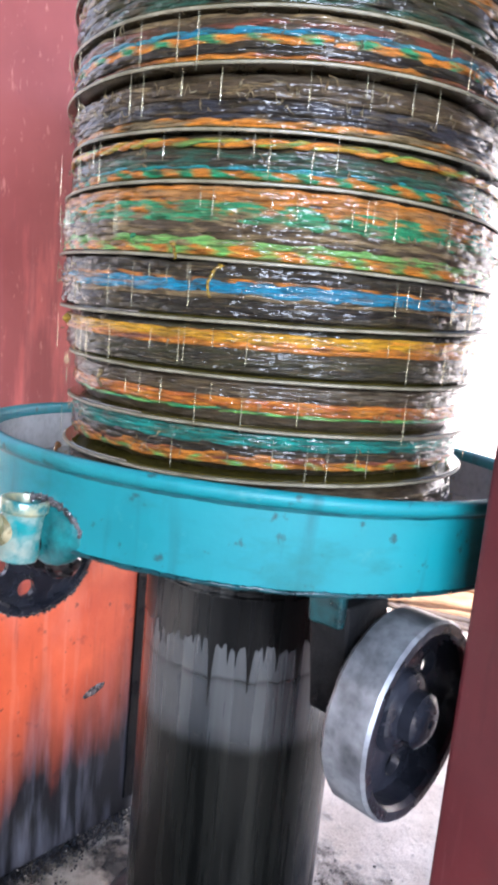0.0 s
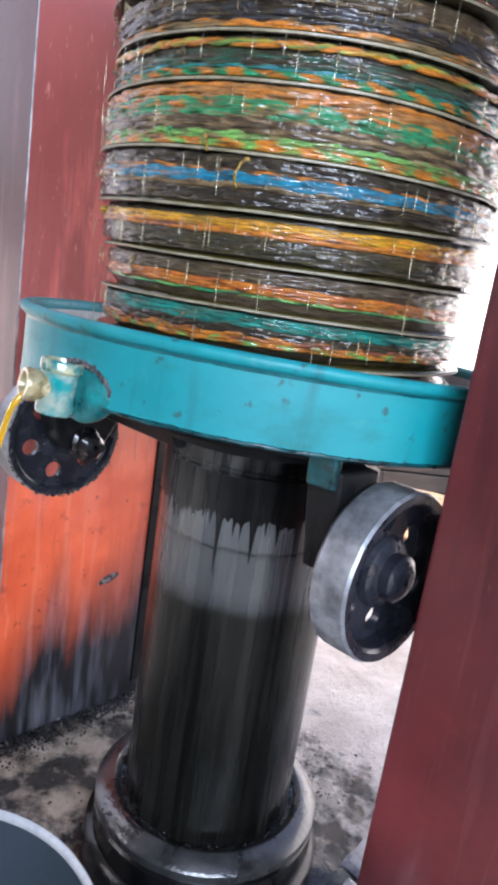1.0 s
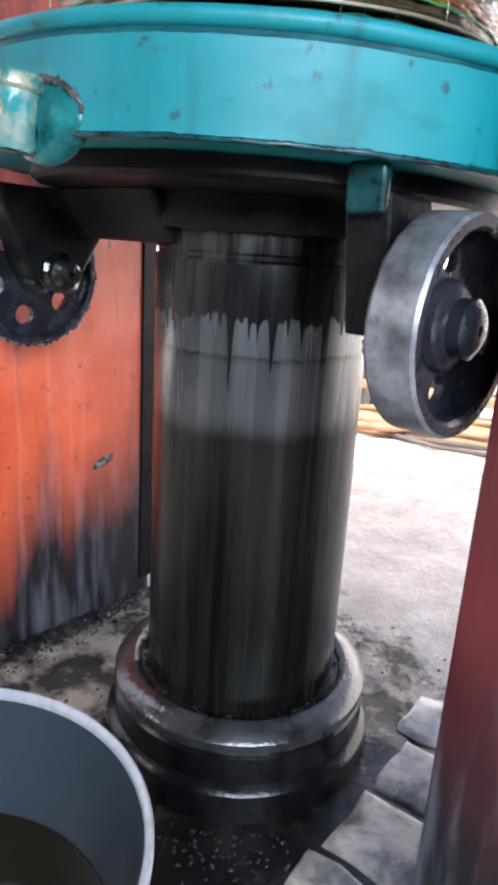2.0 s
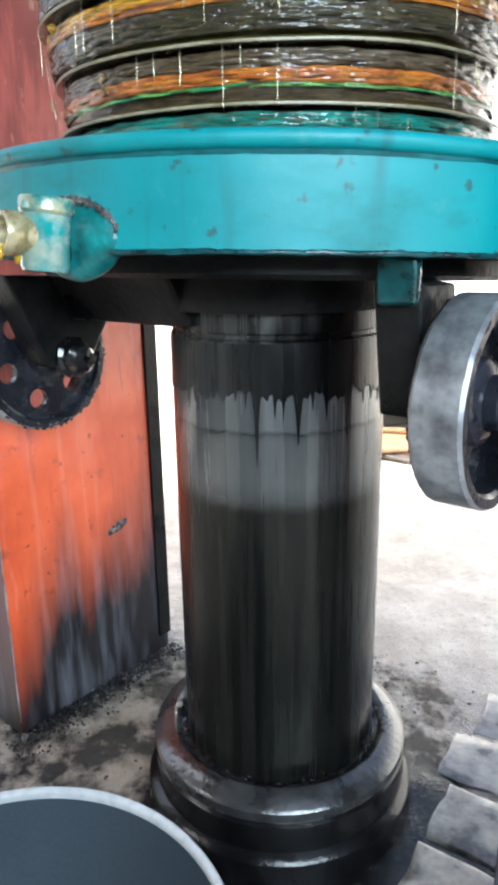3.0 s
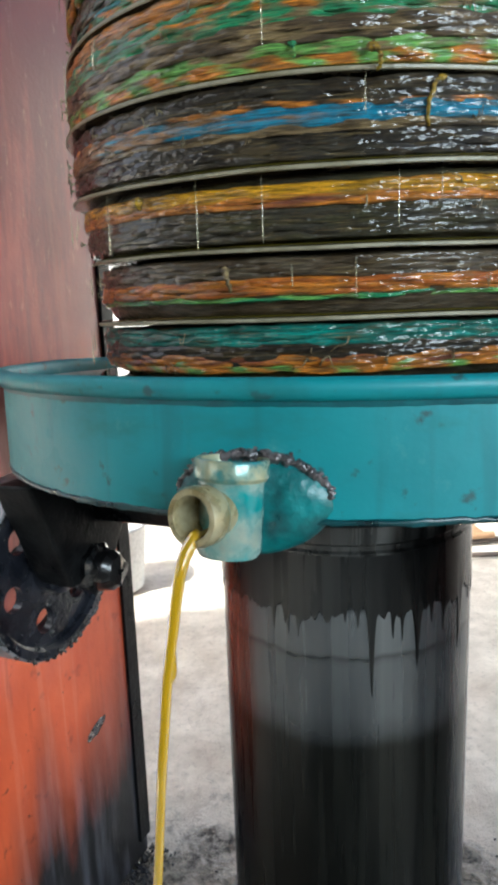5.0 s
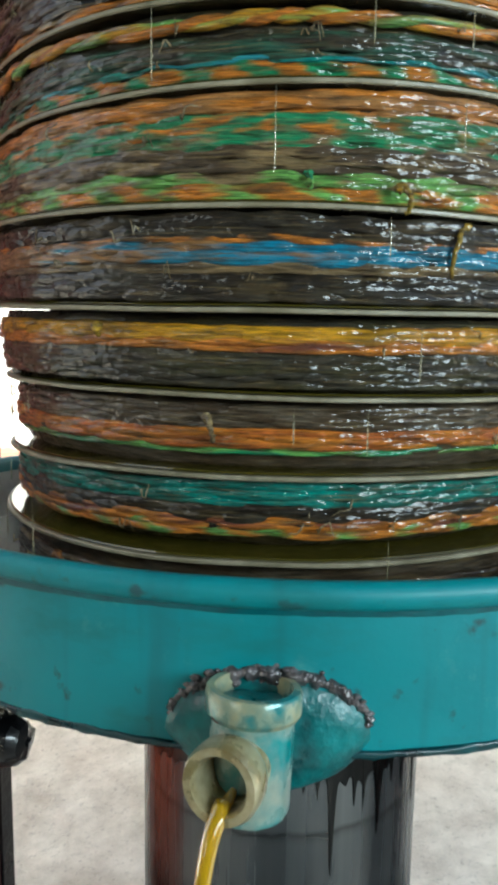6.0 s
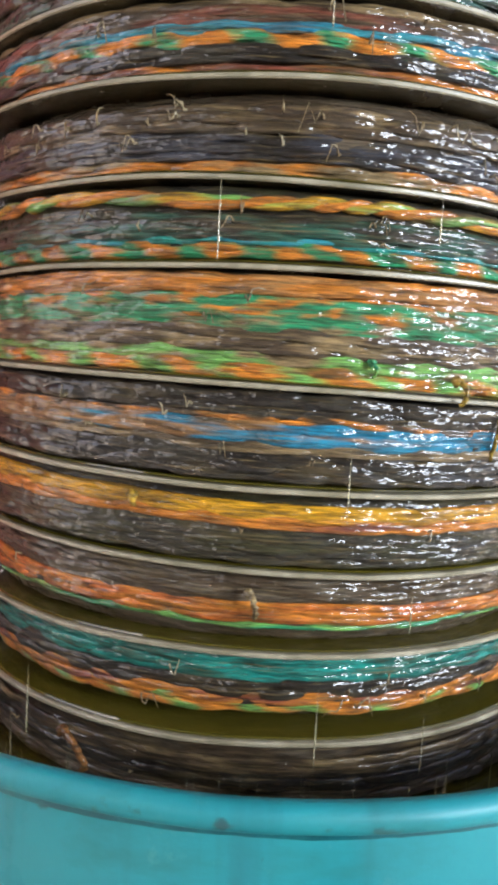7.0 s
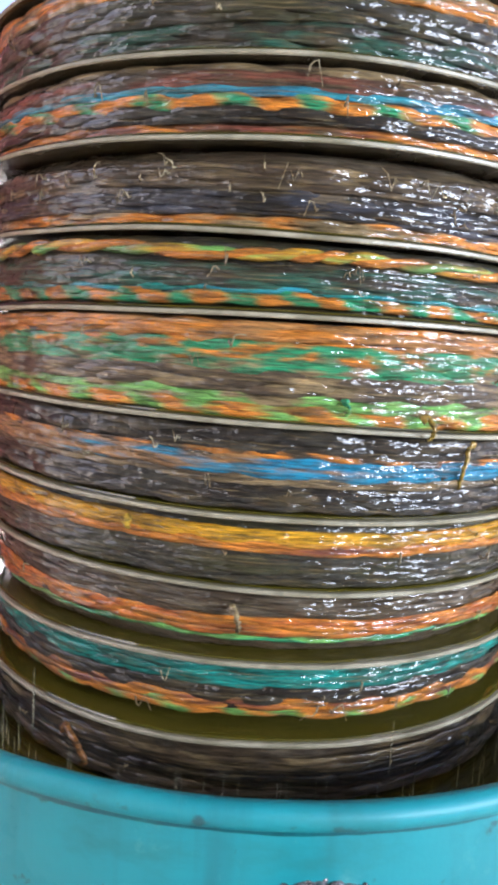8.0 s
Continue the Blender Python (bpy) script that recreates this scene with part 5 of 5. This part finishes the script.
def sack(x, y, z, turn, s):
    bm = bmesh.new()
    bmesh.ops.create_uvsphere(bm, u_segments=40, v_segments=24, radius=1)
    for v in bm.verts:
        c = v.co
        p = Vector((math.copysign(abs(c.x) ** 0.6, c.x) * 0.30, math.copysign(abs(c.y) ** 0.6, c.y) * 0.19, (math.copysign(abs(c.z) ** 0.8, c.z) + 1) * 0.075))
        v.co = p + 0.018 * noise.noise_vector(p * 9 + Vector((s, 0, 0)))
        v.co.z = max(v.co.z, 0)
    for f in bm.faces:
        f.smooth = True
    ob = tagged(part("sack", bm, SACK, None, "", pose(x, y, z, 0, 0, turn)), "full white woven sack lying in the yard", "sack", "sacks in the yard")


pail()
sack(0.95, 2.20, 0.0, 20, 1)
sack(0.97, 2.22, 0.14, 28, 4)
board = part("board", slab_mesh(-0.06, 0.06, -0.7, 0.7, 0, 0.035, 0.003, 1, 0.001), WOOD, None, "", pose(0.95, 1.62, 0.06, 0, 9, 62))
tagged(board, "old grey-brown wooden board lying across the floor", "board")


# ---- movement ----
def motions():
    rng = random.Random(77)
    bead = lathe("oil_drop", [(0.0002, -0.5), (0.55, -0.40), (0.85, -0.25), (0.7, 0.0), (0.35, 0.25), (0.12, 0.5)], 8, closed=False, sharp=180)
    bead.materials.append(DROP)
    for k in range(130):
        i = rng.choice([1, 2, 2, 3, 3, 4, 4, 5, 6, 7, 8])
        z, R, lx, ly = PLATES[i]
        a = radians(rng.uniform(-200, -20))
        r = max(R, max(p[1] for p in PLATES[:i + 1])) + rng.uniform(0.001, 0.003)
        x, y = r * math.cos(a), r * math.sin(a)
        z = z + lx * x + ly * y - 0.004
        long = rng.uniform(0.014, 0.045)
        ob = tagged(new("oil_drop", bead), "thin clear thread of oil dripping off the plates", "oil drop", "drops falling round the stack")
        ob.scale = (0.00055, 0.00055, long)
        z -= long / 2
        t0 = rng.uniform(0.0, 7.7)
        end = 0.690 + long / 2
        fall = math.sqrt(2 * (z - end) / 9.8)
        rows = [(0.0, pose(x, y, z))]
        for q in (0.0, 0.35, 0.7, 1.0):
            t = t0 + q * fall
            if 0.04 < t < 7.95 and t - rows[-1][0] > 0.034:
                rows.append((t, pose(x, y, z - (z - end) * q * q)))
        rows.append((8.0, rows[-1][1]))
        walk(ob, rows)
        ob.scale = (0.00055, 0.00055, long)
    lump = lathe("oil_ripple", [(0.0002, -0.5), (0.6, -0.42), (1.0, -0.2), (1.0, 0.1), (0.7, 0.35), (0.2, 0.5)], 10, closed=False, sharp=180)
    lump.materials.append(OIL)
    for k in range(24):
        t0 = 0.1 + 0.32 * k
        ob = tagged(new("oil_ripple", lump), "thicker gout of yellow oil in the falling stream", "oil stream", "gouts in the stream")
        ob.scale = (0.0029, 0.0029, 0.022)
        inside = stream_point(0) - MOUTH_DIR * 0.02 + Vector((0, 0, 0.002))
        rows = [(0.0, Matrix.Translation(inside)), (t0, Matrix.Translation(inside))]
        for q in (0.04, 0.08, 0.12, 0.16, 0.20, 0.24, 0.28, 0.33):
            if t0 + q < 7.93:
                rows.append((t0 + q, Matrix.Translation(stream_point(q))))
        if t0 + 0.4 < 7.93:
            last = stream_point(0.33)
            rows.append((t0 + 0.4, Matrix.Translation((last.x, last.y, 0.03))))
        rows.append((8.0, rows[-1][1]))
        walk(ob, rows)
        ob.scale = (0.0029, 0.0029, 0.022)


motions()
